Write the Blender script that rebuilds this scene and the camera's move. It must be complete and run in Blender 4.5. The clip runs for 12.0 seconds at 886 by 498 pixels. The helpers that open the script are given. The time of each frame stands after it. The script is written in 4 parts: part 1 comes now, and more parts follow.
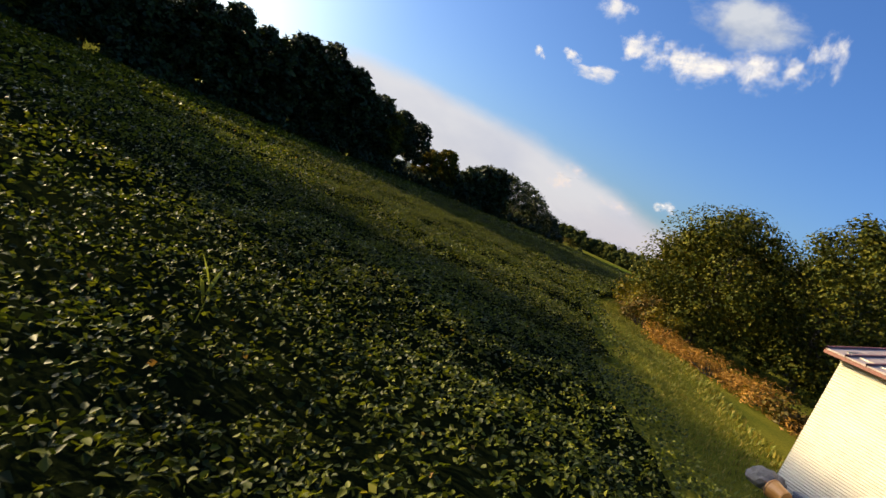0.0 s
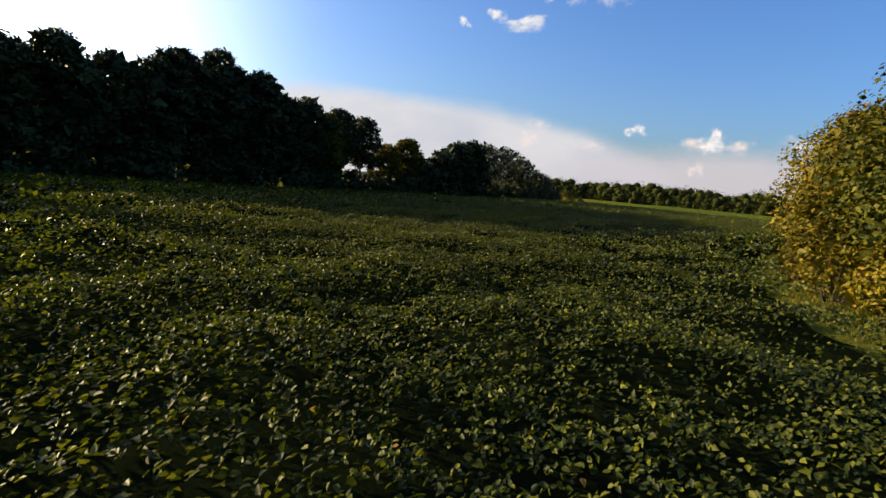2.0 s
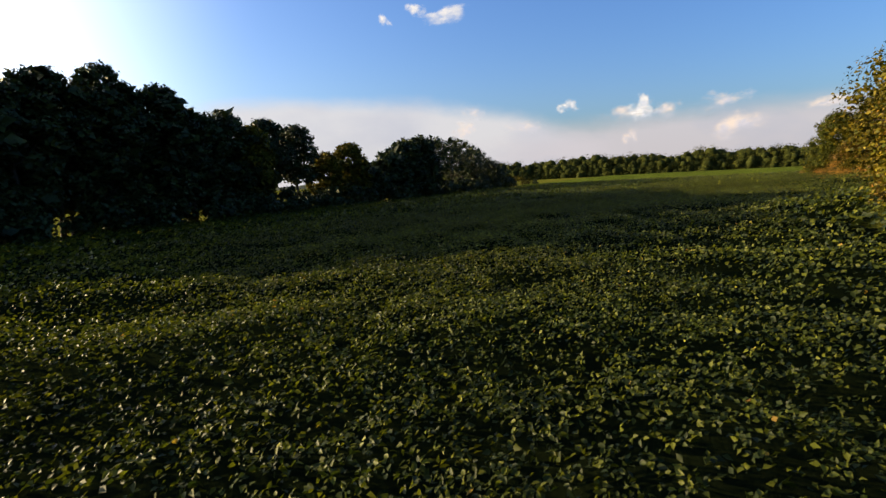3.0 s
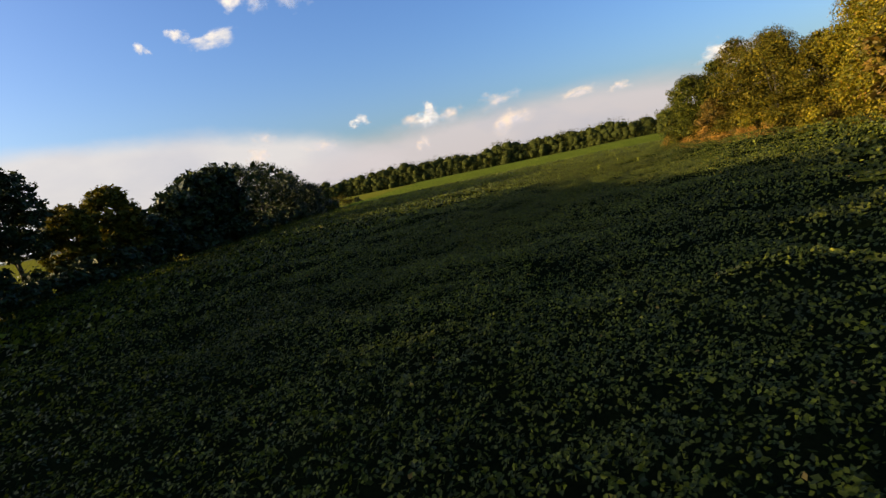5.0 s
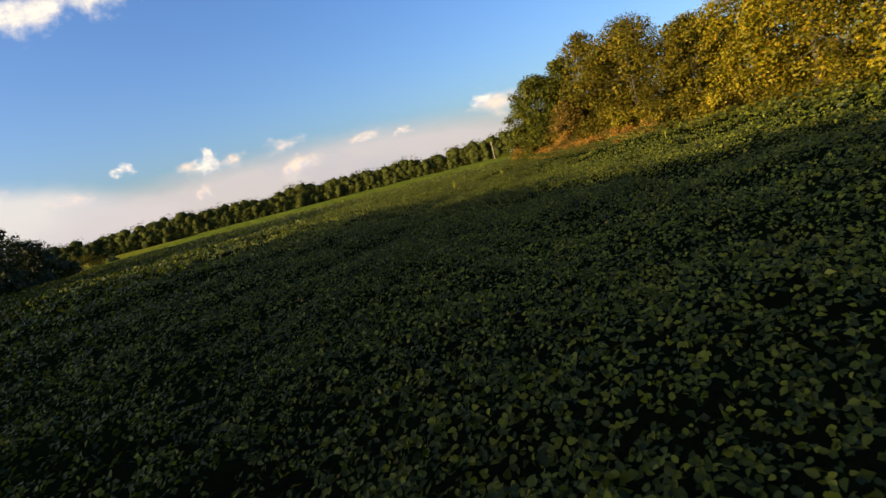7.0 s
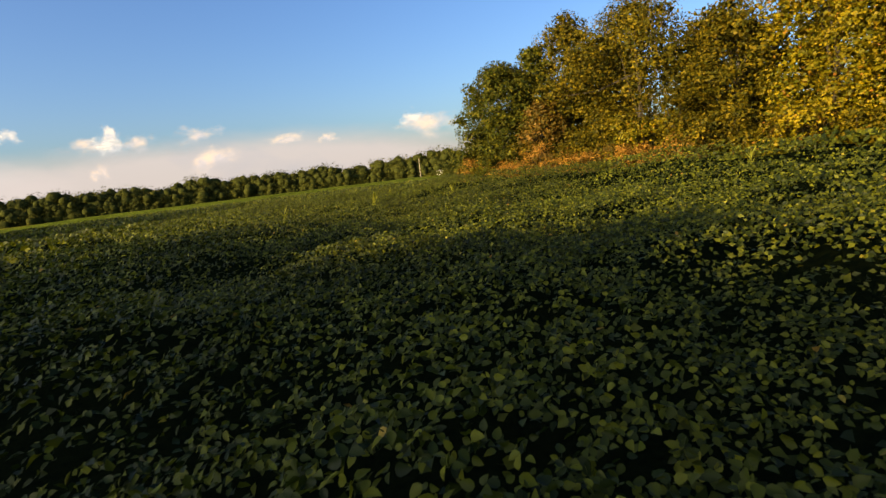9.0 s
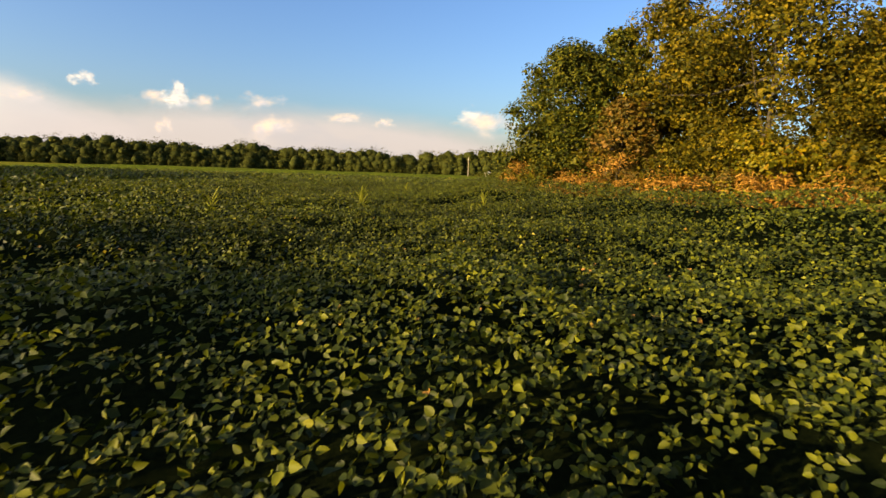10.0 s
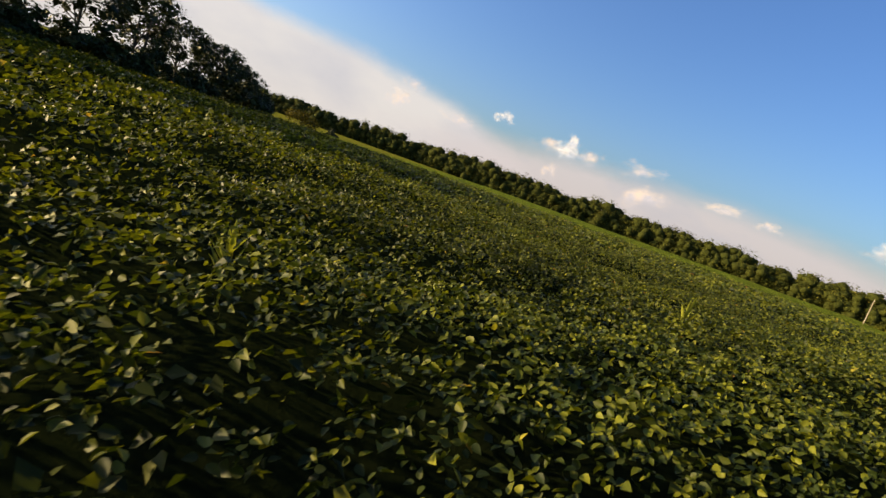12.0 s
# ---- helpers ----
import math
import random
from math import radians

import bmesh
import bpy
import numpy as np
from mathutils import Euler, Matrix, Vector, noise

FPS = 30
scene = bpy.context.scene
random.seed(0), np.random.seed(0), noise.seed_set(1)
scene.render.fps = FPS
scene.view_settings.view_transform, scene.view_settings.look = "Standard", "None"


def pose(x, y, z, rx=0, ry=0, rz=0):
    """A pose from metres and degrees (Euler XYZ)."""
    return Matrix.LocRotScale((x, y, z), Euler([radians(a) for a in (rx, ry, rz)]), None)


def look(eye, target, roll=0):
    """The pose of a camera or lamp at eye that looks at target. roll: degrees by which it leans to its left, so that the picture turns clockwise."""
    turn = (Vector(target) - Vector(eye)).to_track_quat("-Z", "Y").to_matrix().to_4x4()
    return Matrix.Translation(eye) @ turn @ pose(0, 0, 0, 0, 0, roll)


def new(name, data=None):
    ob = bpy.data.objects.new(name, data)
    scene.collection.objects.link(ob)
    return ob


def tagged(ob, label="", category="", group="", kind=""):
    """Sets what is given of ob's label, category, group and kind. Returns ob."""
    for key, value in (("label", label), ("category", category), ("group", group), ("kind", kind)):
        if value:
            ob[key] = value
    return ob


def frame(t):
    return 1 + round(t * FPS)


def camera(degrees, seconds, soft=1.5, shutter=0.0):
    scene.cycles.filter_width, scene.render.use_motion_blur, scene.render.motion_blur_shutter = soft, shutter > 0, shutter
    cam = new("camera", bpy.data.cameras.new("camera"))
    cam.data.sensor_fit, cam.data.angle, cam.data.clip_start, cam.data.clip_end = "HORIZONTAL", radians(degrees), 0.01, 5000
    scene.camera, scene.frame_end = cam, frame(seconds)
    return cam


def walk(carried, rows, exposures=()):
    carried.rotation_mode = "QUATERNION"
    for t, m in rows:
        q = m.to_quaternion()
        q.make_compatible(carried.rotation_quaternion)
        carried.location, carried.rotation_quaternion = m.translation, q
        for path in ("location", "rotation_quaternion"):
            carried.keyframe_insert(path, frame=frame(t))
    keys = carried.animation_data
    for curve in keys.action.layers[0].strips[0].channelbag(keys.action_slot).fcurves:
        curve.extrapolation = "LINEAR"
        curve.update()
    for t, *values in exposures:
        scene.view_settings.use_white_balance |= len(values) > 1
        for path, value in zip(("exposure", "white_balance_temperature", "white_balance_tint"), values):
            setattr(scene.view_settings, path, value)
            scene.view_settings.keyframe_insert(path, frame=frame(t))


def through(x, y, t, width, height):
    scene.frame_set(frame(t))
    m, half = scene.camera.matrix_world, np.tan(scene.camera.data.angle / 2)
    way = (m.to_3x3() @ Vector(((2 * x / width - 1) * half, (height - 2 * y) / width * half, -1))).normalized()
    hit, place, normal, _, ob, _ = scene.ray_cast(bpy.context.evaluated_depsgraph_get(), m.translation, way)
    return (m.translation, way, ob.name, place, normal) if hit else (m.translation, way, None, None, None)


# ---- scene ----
# ---------------------------------------------------------------- camera
cam = camera(79.0, 12.0, shutter=0.03)
CROP = 0.85          # height of the bean canopy over the soil


def aim(x, y, z, yaw, pitch, roll):
    """A pose from a place over the canopy, the heading (to the left of +y), the tilt and the lean, in degrees."""
    a, b = radians(yaw), radians(pitch)
    eye = Vector((x, y, z + CROP))
    return look(eye, eye + Vector((-math.sin(a) * math.cos(b), math.cos(a) * math.cos(b), math.sin(b))), roll)


walk(cam, [
    (0.0, aim(1.14, -0.41, 2.55, 4.02, -6.49, 24.44)),
    (0.5, aim(1.69, 5.19, 2.42, 6.44, -6.50, 24.24)),
    (1.0, aim(1.53, 10.71, 2.26, 5.33, -6.74, 20.94)),
    (1.5, aim(0.55, 16.10, 2.22, 4.18, -6.91, 13.62)),
    (2.0, aim(-0.52, 21.88, 2.32, 3.38, -7.10, 5.38)),
    (2.5, aim(-1.59, 27.85, 2.43, 1.86, -7.20, -0.11)),
    (4.5, aim(-3.86, 50.48, 3.80, -14.82, -7.75, -9.75)),
    (5.0, aim(-3.39, 56.10, 3.69, -20.87, -8.01, -11.76)),
    (5.5, aim(-2.31, 61.57, 3.36, -26.77, -8.23, -13.22)),
    (6.0, aim(-0.57, 66.84, 2.90, -32.38, -8.28, -13.56)),
    (6.5, aim(1.84, 71.79, 2.41, -37.73, -8.29, -13.67)),
    (7.0, aim(4.71, 76.57, 2.03, -42.73, -8.33, -14.29)),
    (7.5, aim(7.99, 80.85, 1.73, -47.33, -8.36, -14.31)),
    (9.5, aim(22.75, 92.86, 1.33, -51.63, -8.08, -3.58)),
    (10.0, aim(27.59, 95.97, 1.30, -48.04, -8.12, 1.91)),
    (10.5, aim(32.57, 99.31, 1.19, -42.81, -8.10, 7.63)),
    (11.0, aim(36.86, 102.93, 0.98, -35.20, -8.15, 11.58)),
    (11.5, aim(40.14, 106.66, 1.13, -25.05, -8.16, 15.96)),
    (12.0, aim(43.34, 110.74, 1.32, -12.89, -8.04, 19.71)),
], [(0.0, 1.30, 6250, 10), (2.5, 1.30, 6300, 10), (4.5, 1.32, 6650, 10), (6.0, 1.38, 6750, 10), (7.5, 1.44, 6950, 10), (9.5, 1.52, 7500, 10),
    (10.0, 1.58, 7600, 10), (10.5, 1.48, 7550, 10), (11.5, 1.40, 7050, 10), (12.0, 1.36, 6900, 10)])

# ---------------------------------------------------------------- light
SUN_AZ, SUN_EL = -75.0, 12.5      # degrees: to the right of +y, and over the horizon
TO_SUN = Vector((math.sin(radians(SUN_AZ)) * math.cos(radians(SUN_EL)),
                 math.cos(radians(SUN_AZ)) * math.cos(radians(SUN_EL)), math.sin(radians(SUN_EL))))
world = bpy.data.worlds.new("sky")
scene.world = world
world.use_nodes = True
wn = world.node_tree
sky = wn.nodes.new("ShaderNodeTexSky")
sky.sky_type = "NISHITA"
sky.sun_disc = False
sky.sun_elevation = radians(SUN_EL)
sky.sun_rotation = radians(SUN_AZ)
sky.air_density, sky.dust_density, sky.ozone_density = 1.0, 2.9, 4.0
vivid = wn.nodes.new("ShaderNodeHueSaturation")
vivid.inputs["Hue"].default_value, vivid.inputs["Saturation"].default_value = 0.512, 1.12
wn.links.new(sky.outputs["Color"], vivid.inputs["Color"])
# a wide warm-white glow added to the sky round the low sun, for haze and lens glare
where = wn.nodes.new("ShaderNodeTexCoord")
near_sun = wn.nodes.new("ShaderNodeVectorMath")
near_sun.operation = "DOT_PRODUCT"
near_sun.inputs[1].default_value = TO_SUN
wn.links.new(where.outputs["Generated"], near_sun.inputs[0])
falloff = wn.nodes.new("ShaderNodeMapRange")
falloff.interpolation_type = "SMOOTHERSTEP"
falloff.inputs["From Min"].default_value, falloff.inputs["From Max"].default_value = 0.50, 1.0
wn.links.new(near_sun.outputs["Value"], falloff.inputs["Value"])
sun_glow = wn.nodes.new("ShaderNodeMix")
sun_glow.data_type, sun_glow.blend_type = "RGBA", "ADD"
sun_glow.inputs[7].default_value = (4.0, 3.75, 3.4, 1)
wn.links.new(falloff.outputs[0], sun_glow.inputs[0])
wn.links.new(vivid.outputs["Color"], sun_glow.inputs[6])
wn.links.new(sun_glow.outputs[2], wn.nodes["Background"].inputs["Color"])
wn.nodes["Background"].inputs["Strength"].default_value = 0.113
sun_data = bpy.data.lights.new("sun", "SUN")
sun_data.energy, sun_data.angle, sun_data.color = 5.0, radians(0.6), (1.0, 0.76, 0.38)
sun = new("sun", sun_data)
sun.matrix_world = look(TO_SUN * 100, (0, 0, 0))

# ---------------------------------------------------------------- materials
def material(name):
    m = bpy.data.materials.new(name)
    m.use_nodes = True
    return m, m.node_tree, m.node_tree.nodes["Principled BSDF"]


def ramp(nt, source, stops):
    r = nt.nodes.new("ShaderNodeValToRGB")
    e = r.color_ramp.elements
    while len(e) < len(stops):
        e.new(0.5)
    for i, (p, c) in enumerate(stops):
        e[i].position, e[i].color = p, (*c, 1)
    nt.links.new(source, r.inputs["Fac"])
    return r.outputs["Color"]


def noise_tex(nt, scale, detail=4.0, rough=0.6, coords="Object"):
    tc = nt.nodes.new("ShaderNodeTexCoord")
    n = nt.nodes.new("ShaderNodeTexNoise")
    n.inputs["Scale"].default_value, n.inputs["Detail"].default_value = scale, detail
    n.inputs["Roughness"].default_value = rough
    nt.links.new(tc.outputs[coords], n.inputs["Vector"])
    return n


def mixed(nt, fac, a, b, mode="MIX"):
    m = nt.nodes.new("ShaderNodeMix")
    m.data_type, m.blend_type = "RGBA", mode
    for key, v in (("Factor", fac),):
        if isinstance(v, (int, float)):
            m.inputs[0].default_value = v
        else:
            nt.links.new(v, m.inputs[0])
    for idx, v in ((6, a), (7, b)):
        if isinstance(v, tuple):
            m.inputs[idx].default_value = (*v, 1)
        else:
            nt.links.new(v, m.inputs[idx])
    return m.outputs[2]


def bump(nt, source, strength, distance, bsdf):
    b = nt.nodes.new("ShaderNodeBump")
    b.inputs["Strength"].default_value, b.inputs["Distance"].default_value = strength, distance
    nt.links.new(source, b.inputs["Height"])
    nt.links.new(b.outputs["Normal"], bsdf.inputs["Normal"])


def leaf_material(name, stops, patch_scale=0.12, patch=(0.75, 1.2), through=0.3, gloss=0.48, sheen=0.12):
    """Leaves: a colour for each leaf, wider patches of tone, light through the blade and a faint sheen."""
    m, nt, b = material(name)
    g = nt.nodes.new("ShaderNodeNewGeometry")
    col = ramp(nt, g.outputs["Random Per Island"], stops)
    n = noise_tex(nt, patch_scale, 3.0)
    tone = ramp(nt, n.outputs["Fac"], [(0.3, (patch[0],) * 3), (0.7, (patch[1],) * 3)])
    col = mixed(nt, 1.0, col, tone, "MULTIPLY")
    nt.links.new(col, b.inputs["Base Color"])
    b.inputs["Roughness"].default_value = gloss
    b.inputs["Specular IOR Level"].default_value = sheen
    t = nt.nodes.new("ShaderNodeBsdfTranslucent")
    nt.links.new(mixed(nt, 1.0, col, (1.0, 1.0, 0.45), "MULTIPLY"), t.inputs["Color"])
    mx = nt.nodes.new("ShaderNodeMixShader")
    mx.inputs[0].default_value = through
    nt.links.new(b.outputs[0], mx.inputs[1])
    nt.links.new(t.outputs[0], mx.inputs[2])
    nt.links.new(mx.outputs[0], nt.nodes["Material Output"].inputs["Surface"])
    return m


BEAN = leaf_material("bean_leaf", [(0.0, (0.011, 0.019, 0.004)), (0.45, (0.034, 0.045, 0.005)), (0.80, (0.076, 0.083, 0.006)),
                                   (0.990, (0.122, 0.130, 0.011)), (0.997, (0.26, 0.24, 0.03)), (1.0, (0.24, 0.12, 0.03))], 0.11, (0.7, 1.25), 0.36, 0.50, 0.14)
HEDGE = leaf_material("hedge_leaf", [(0.0, (0.011, 0.018, 0.005)), (0.6, (0.022, 0.031, 0.007)), (1.0, (0.046, 0.054, 0.011))], 0.2, (0.7, 1.2), 0.06)
OLIVE = leaf_material("olive_leaf", [(0.0, (0.022, 0.026, 0.004)), (0.5, (0.070, 0.060, 0.005)), (1.0, (0.150, 0.106, 0.008))], 0.35, (0.6, 1.25), 0.2, 0.5, 0.06)
GREEN = leaf_material("green_leaf", [(0.0, (0.016, 0.026, 0.005)), (0.5, (0.048, 0.053, 0.006)), (1.0, (0.104, 0.094, 0.009))], 0.35, (0.65, 1.25), 0.2, 0.5, 0.06)
YELLOW = leaf_material("yellowing_leaf", [(0.0, (0.055, 0.062, 0.005)), (0.5, (0.140, 0.114, 0.006)), (0.95, (0.235, 0.166, 0.008)), (1.0, (0.22, 0.09, 0.014))], 0.4, (0.55, 1.25), 0.25)
RUSSET = leaf_material("russet_leaf", [(0.0, (0.038, 0.036, 0.006)), (0.5, (0.090, 0.062, 0.009)), (1.0, (0.150, 0.080, 0.014))], 0.5, (0.7, 1.2), 0.2)
BRUSH = leaf_material("dry_brush_leaf", [(0.0, (0.15, 0.085, 0.016)), (0.5, (0.30, 0.150, 0.028)), (1.0, (0.43, 0.22, 0.045))], 0.6, (0.7, 1.2))
FARLEAF = leaf_material("far_wood_leaf", [(0.0, (0.022, 0.028, 0.006)), (0.6, (0.050, 0.054, 0.009)), (1.0, (0.105, 0.098, 0.014))], 0.05, (0.6, 1.3), 0.15, 0.6, 0.05)
BLADE = leaf_material("grass_blade", [(0.0, (0.10, 0.12, 0.018)), (0.6, (0.18, 0.17, 0.026)), (1.0, (0.28, 0.21, 0.045))], 0.25, (0.7, 1.2))
WEEDY = leaf_material("weed_blade", [(0.0, (0.16, 0.20, 0.03)), (1.0, (0.36, 0.31, 0.05))], 0.5, (0.8, 1.2), 0.4)


def bark_material():
    m, nt, b = material("bark")
    n = noise_tex(nt, 3.0, 8.0)
    nt.links.new(ramp(nt, n.outputs["Fac"], [(0.3, (0.018, 0.015, 0.011)), (0.7, (0.060, 0.049, 0.038))]), b.inputs["Base Color"])
    b.inputs["Roughness"].default_value = 0.95
    bump(nt, n.outputs["Fac"], 0.8, 0.05, b)
    return m


BARK = bark_material()


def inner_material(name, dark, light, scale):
    """Twigs and leaves deep in a crown, their shade painted in as dark noise."""
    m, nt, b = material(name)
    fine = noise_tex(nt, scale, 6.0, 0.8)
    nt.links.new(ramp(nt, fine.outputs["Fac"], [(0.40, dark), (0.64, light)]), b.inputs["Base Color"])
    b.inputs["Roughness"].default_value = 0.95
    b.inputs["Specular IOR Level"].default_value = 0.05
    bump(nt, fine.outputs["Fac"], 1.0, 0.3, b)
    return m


FAR_INNER = inner_material("far_wood_shaded_mass", (0.016, 0.021, 0.005), (0.048, 0.052, 0.010), 1.3)


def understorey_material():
    """Stems, old leaves and soil under the crop; near-black paints the shade there."""
    m, nt, b = material("crop_floor_shade")
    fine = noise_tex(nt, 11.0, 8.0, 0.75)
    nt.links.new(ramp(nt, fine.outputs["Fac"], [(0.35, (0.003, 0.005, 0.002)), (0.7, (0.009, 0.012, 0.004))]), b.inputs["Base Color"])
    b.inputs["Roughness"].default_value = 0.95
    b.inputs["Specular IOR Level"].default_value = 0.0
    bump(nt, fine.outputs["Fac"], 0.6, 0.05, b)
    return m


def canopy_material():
    """The far crop's top; shade between the leaves is painted as its dark tone."""
    m, nt, b = material("far_crop_with_shade")
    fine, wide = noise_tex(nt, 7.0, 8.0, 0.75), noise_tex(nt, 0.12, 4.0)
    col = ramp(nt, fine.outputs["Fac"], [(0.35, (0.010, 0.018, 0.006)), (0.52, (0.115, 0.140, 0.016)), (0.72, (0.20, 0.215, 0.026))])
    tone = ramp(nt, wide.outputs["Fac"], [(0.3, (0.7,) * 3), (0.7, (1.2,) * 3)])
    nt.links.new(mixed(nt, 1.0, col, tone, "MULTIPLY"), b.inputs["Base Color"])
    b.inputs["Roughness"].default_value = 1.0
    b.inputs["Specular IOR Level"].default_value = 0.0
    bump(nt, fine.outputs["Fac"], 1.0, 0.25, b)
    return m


def ground_material():
    m, nt, b = material("meadow_ground")
    fine, wide = noise_tex(nt, 9.0, 8.0, 0.7), noise_tex(nt, 0.25, 5.0)
    col = ramp(nt, fine.outputs["Fac"], [(0.3, (0.06, 0.07, 0.011)), (0.55, (0.14, 0.135, 0.018)), (0.75, (0.21, 0.165, 0.03))])
    dry = ramp(nt, wide.outputs["Fac"], [(0.4, (0.8, 0.85, 0.8)), (0.65, (1.2, 1.1, 1.0))])
    nt.links.new(mixed(nt, 1.0, col, dry, "MULTIPLY"), b.inputs["Base Color"])
    b.inputs["Roughness"].default_value = 1.0
    b.inputs["Specular IOR Level"].default_value = 0.0
    bump(nt, fine.outputs["Fac"], 0.8, 0.06, b)
    return m


CANOPY, MEADOW, FLOOR_SHADE = canopy_material(), ground_material(), understorey_material()


def plain_material(name, dark, light, scale, rough=0.6, metal=0.0, depth=0.01):
    m, nt, b = material(name)
    n = noise_tex(nt, scale, 6.0)
    nt.links.new(ramp(nt, n.outputs["Fac"], [(0.3, dark), (0.7, light)]), b.inputs["Base Color"])
    b.inputs["Roughness"].default_value, b.inputs["Metallic"].default_value = rough, metal
    bump(nt, n.outputs["Fac"], 0.3, depth, b)
    return m


SIDING = plain_material("cream_metal_siding", (0.44, 0.40, 0.33), (0.55, 0.51, 0.43), 1.2, 0.5, 0.0, 0.004)
ROOFING = plain_material("red_brown_roofing", (0.10, 0.030, 0.020), (0.19, 0.060, 0.040), 4.0, 0.6)
ROOFLIGHT = plain_material("faded_roof_panel", (0.22, 0.17, 0.16), (0.34, 0.27, 0.25), 3.0, 0.55)
WHITE = plain_material("white_paint", (0.68, 0.68, 0.66), (0.80, 0.80, 0.78), 2.0, 0.6)
GREYROOF = plain_material("grey_roof", (0.20, 0.20, 0.21), (0.32, 0.32, 0.33), 2.0, 0.7)
POLEWOOD = plain_material("weathered_pole_wood", (0.22, 0.18, 0.14), (0.36, 0.30, 0.24), 4.0, 0.9)
ORANGE = plain_material("orange_plastic", (0.55, 0.22, 0.05), (0.70, 0.32, 0.08), 5.0, 0.35)
BLUEGREY = plain_material("blue_grey_paint", (0.05, 0.07, 0.11), (0.09, 0.11, 0.16), 5.0, 0.5)
STONE = plain_material("grey_brown_stone", (0.13, 0.11, 0.09), (0.27, 0.23, 0.19), 6.0, 0.9, 0.0, 0.05)


def cloud_material(name, lit, shade, scale, soft, cover, rim=0.75, veil=1.0, torn=1.0):
    """Glowing vapour with sunlight painted in: brighter on the sun's side and above, billows thin out towards the rim.
    Across and up run from -1 to 1.
    """
    m = bpy.data.materials.new(name)
    m.use_nodes = True
    nt = m.node_tree
    nt.nodes.clear()
    out = nt.nodes.new("ShaderNodeOutputMaterial")
    tc = nt.nodes.new("ShaderNodeTexCoord")
    info = nt.nodes.new("ShaderNodeObjectInfo")
    shift = nt.nodes.new("ShaderNodeVectorMath")
    shift.operation = "ADD"
    mul = nt.nodes.new("ShaderNodeMath")
    mul.operation = "MULTIPLY"
    mul.inputs[1].default_value = 40.0
    nt.links.new(info.outputs["Random"], mul.inputs[0])
    comb = nt.nodes.new("ShaderNodeCombineXYZ")
    nt.links.new(mul.outputs[0], comb.inputs["Y"])
    stretch = nt.nodes.new("ShaderNodeVectorMath")
    stretch.operation = "MULTIPLY"
    stretch.inputs[1].default_value = (scale[0], 1.0, scale[1])
    cut = nt.nodes.new("ShaderNodeSeparateXYZ")
    nt.links.new(tc.outputs["UV"], cut.inputs[0])
    own = nt.nodes.new("ShaderNodeCombineXYZ")
    for key, axis in (("X", "X"), ("Y", "Z")):
        spread = nt.nodes.new("ShaderNodeMath")
        spread.operation = "MULTIPLY_ADD"
        spread.inputs[1].default_value, spread.inputs[2].default_value = 2.0, -1.0
        nt.links.new(cut.outputs[key], spread.inputs[0])
        nt.links.new(spread.outputs[0], own.inputs[axis])
    nt.links.new(own.outputs[0], stretch.inputs[0])
    nt.links.new(stretch.outputs[0], shift.inputs[0])
    nt.links.new(comb.outputs[0], shift.inputs[1])
    n = nt.nodes.new("ShaderNodeTexNoise")
    n.inputs["Scale"].default_value, n.inputs["Detail"].default_value, n.inputs["Roughness"].default_value = 1.0, 7.0, 0.58
    nt.links.new(shift.outputs[0], n.inputs["Vector"])
    length = nt.nodes.new("ShaderNodeVectorMath")
    length.operation = "LENGTH"
    nt.links.new(own.outputs[0], length.inputs[0])

    def math_node(op, a, b):
        q = nt.nodes.new("ShaderNodeMath")
        q.operation = op
        for i, v in enumerate((a, b)):
            if isinstance(v, (int, float)):
                q.inputs[i].default_value = v
            else:
                nt.links.new(v, q.inputs[i])
        return q.outputs[0]
    edge = math_node("MULTIPLY", length.outputs["Value"], rim)
    dens = math_node("SUBTRACT", math_node("ADD", math_node("MULTIPLY", math_node("SUBTRACT", n.outputs["Fac"], 0.5), torn), cover), edge)
    mr = nt.nodes.new("ShaderNodeMapRange")
    mr.interpolation_type = "SMOOTHSTEP"
    mr.inputs["From Min"].default_value, mr.inputs["From Max"].default_value = 0.0, soft
    mr.inputs["To Max"].default_value = veil
    nt.links.new(dens, mr.inputs["Value"])
    n2 = nt.nodes.new("ShaderNodeTexNoise")
    n2.inputs["Scale"].default_value, n2.inputs["Detail"].default_value = 1.7, 5.0
    nt.links.new(shift.outputs[0], n2.inputs["Vector"])
    sep = nt.nodes.new("ShaderNodeSeparateXYZ")
    nt.links.new(own.outputs[0], sep.inputs[0])
    light = math_node("ADD", math_node("MULTIPLY", sep.outputs["Z"], 0.22), n2.outputs["Fac"])
    light = math_node("SUBTRACT", light, math_node("MULTIPLY", sep.outputs["X"], 0.10))
    col = ramp(nt, light, [(0.35, shade), (0.62, lit)])
    em = nt.nodes.new("ShaderNodeEmission")
    nt.links.new(col, em.inputs["Color"])
    em.inputs["Strength"].default_value = 0.45
    tr = nt.nodes.new("ShaderNodeBsdfTransparent")
    mx = nt.nodes.new("ShaderNodeMixShader")
    nt.links.new(mr.outputs[0], mx.inputs[0])
    nt.links.new(tr.outputs[0], mx.inputs[1])
    nt.links.new(em.outputs[0], mx.inputs[2])
    nt.links.new(mx.outputs[0], out.inputs["Surface"])
    return m


# ---------------------------------------------------------------- mesh helpers
RNG = np.random.default_rng(7)


def hashed(ix, iy, seed):
    v = np.sin(ix * 127.1 + iy * 311.7 + seed * 74.7) * 43758.5453
    return v - np.floor(v)


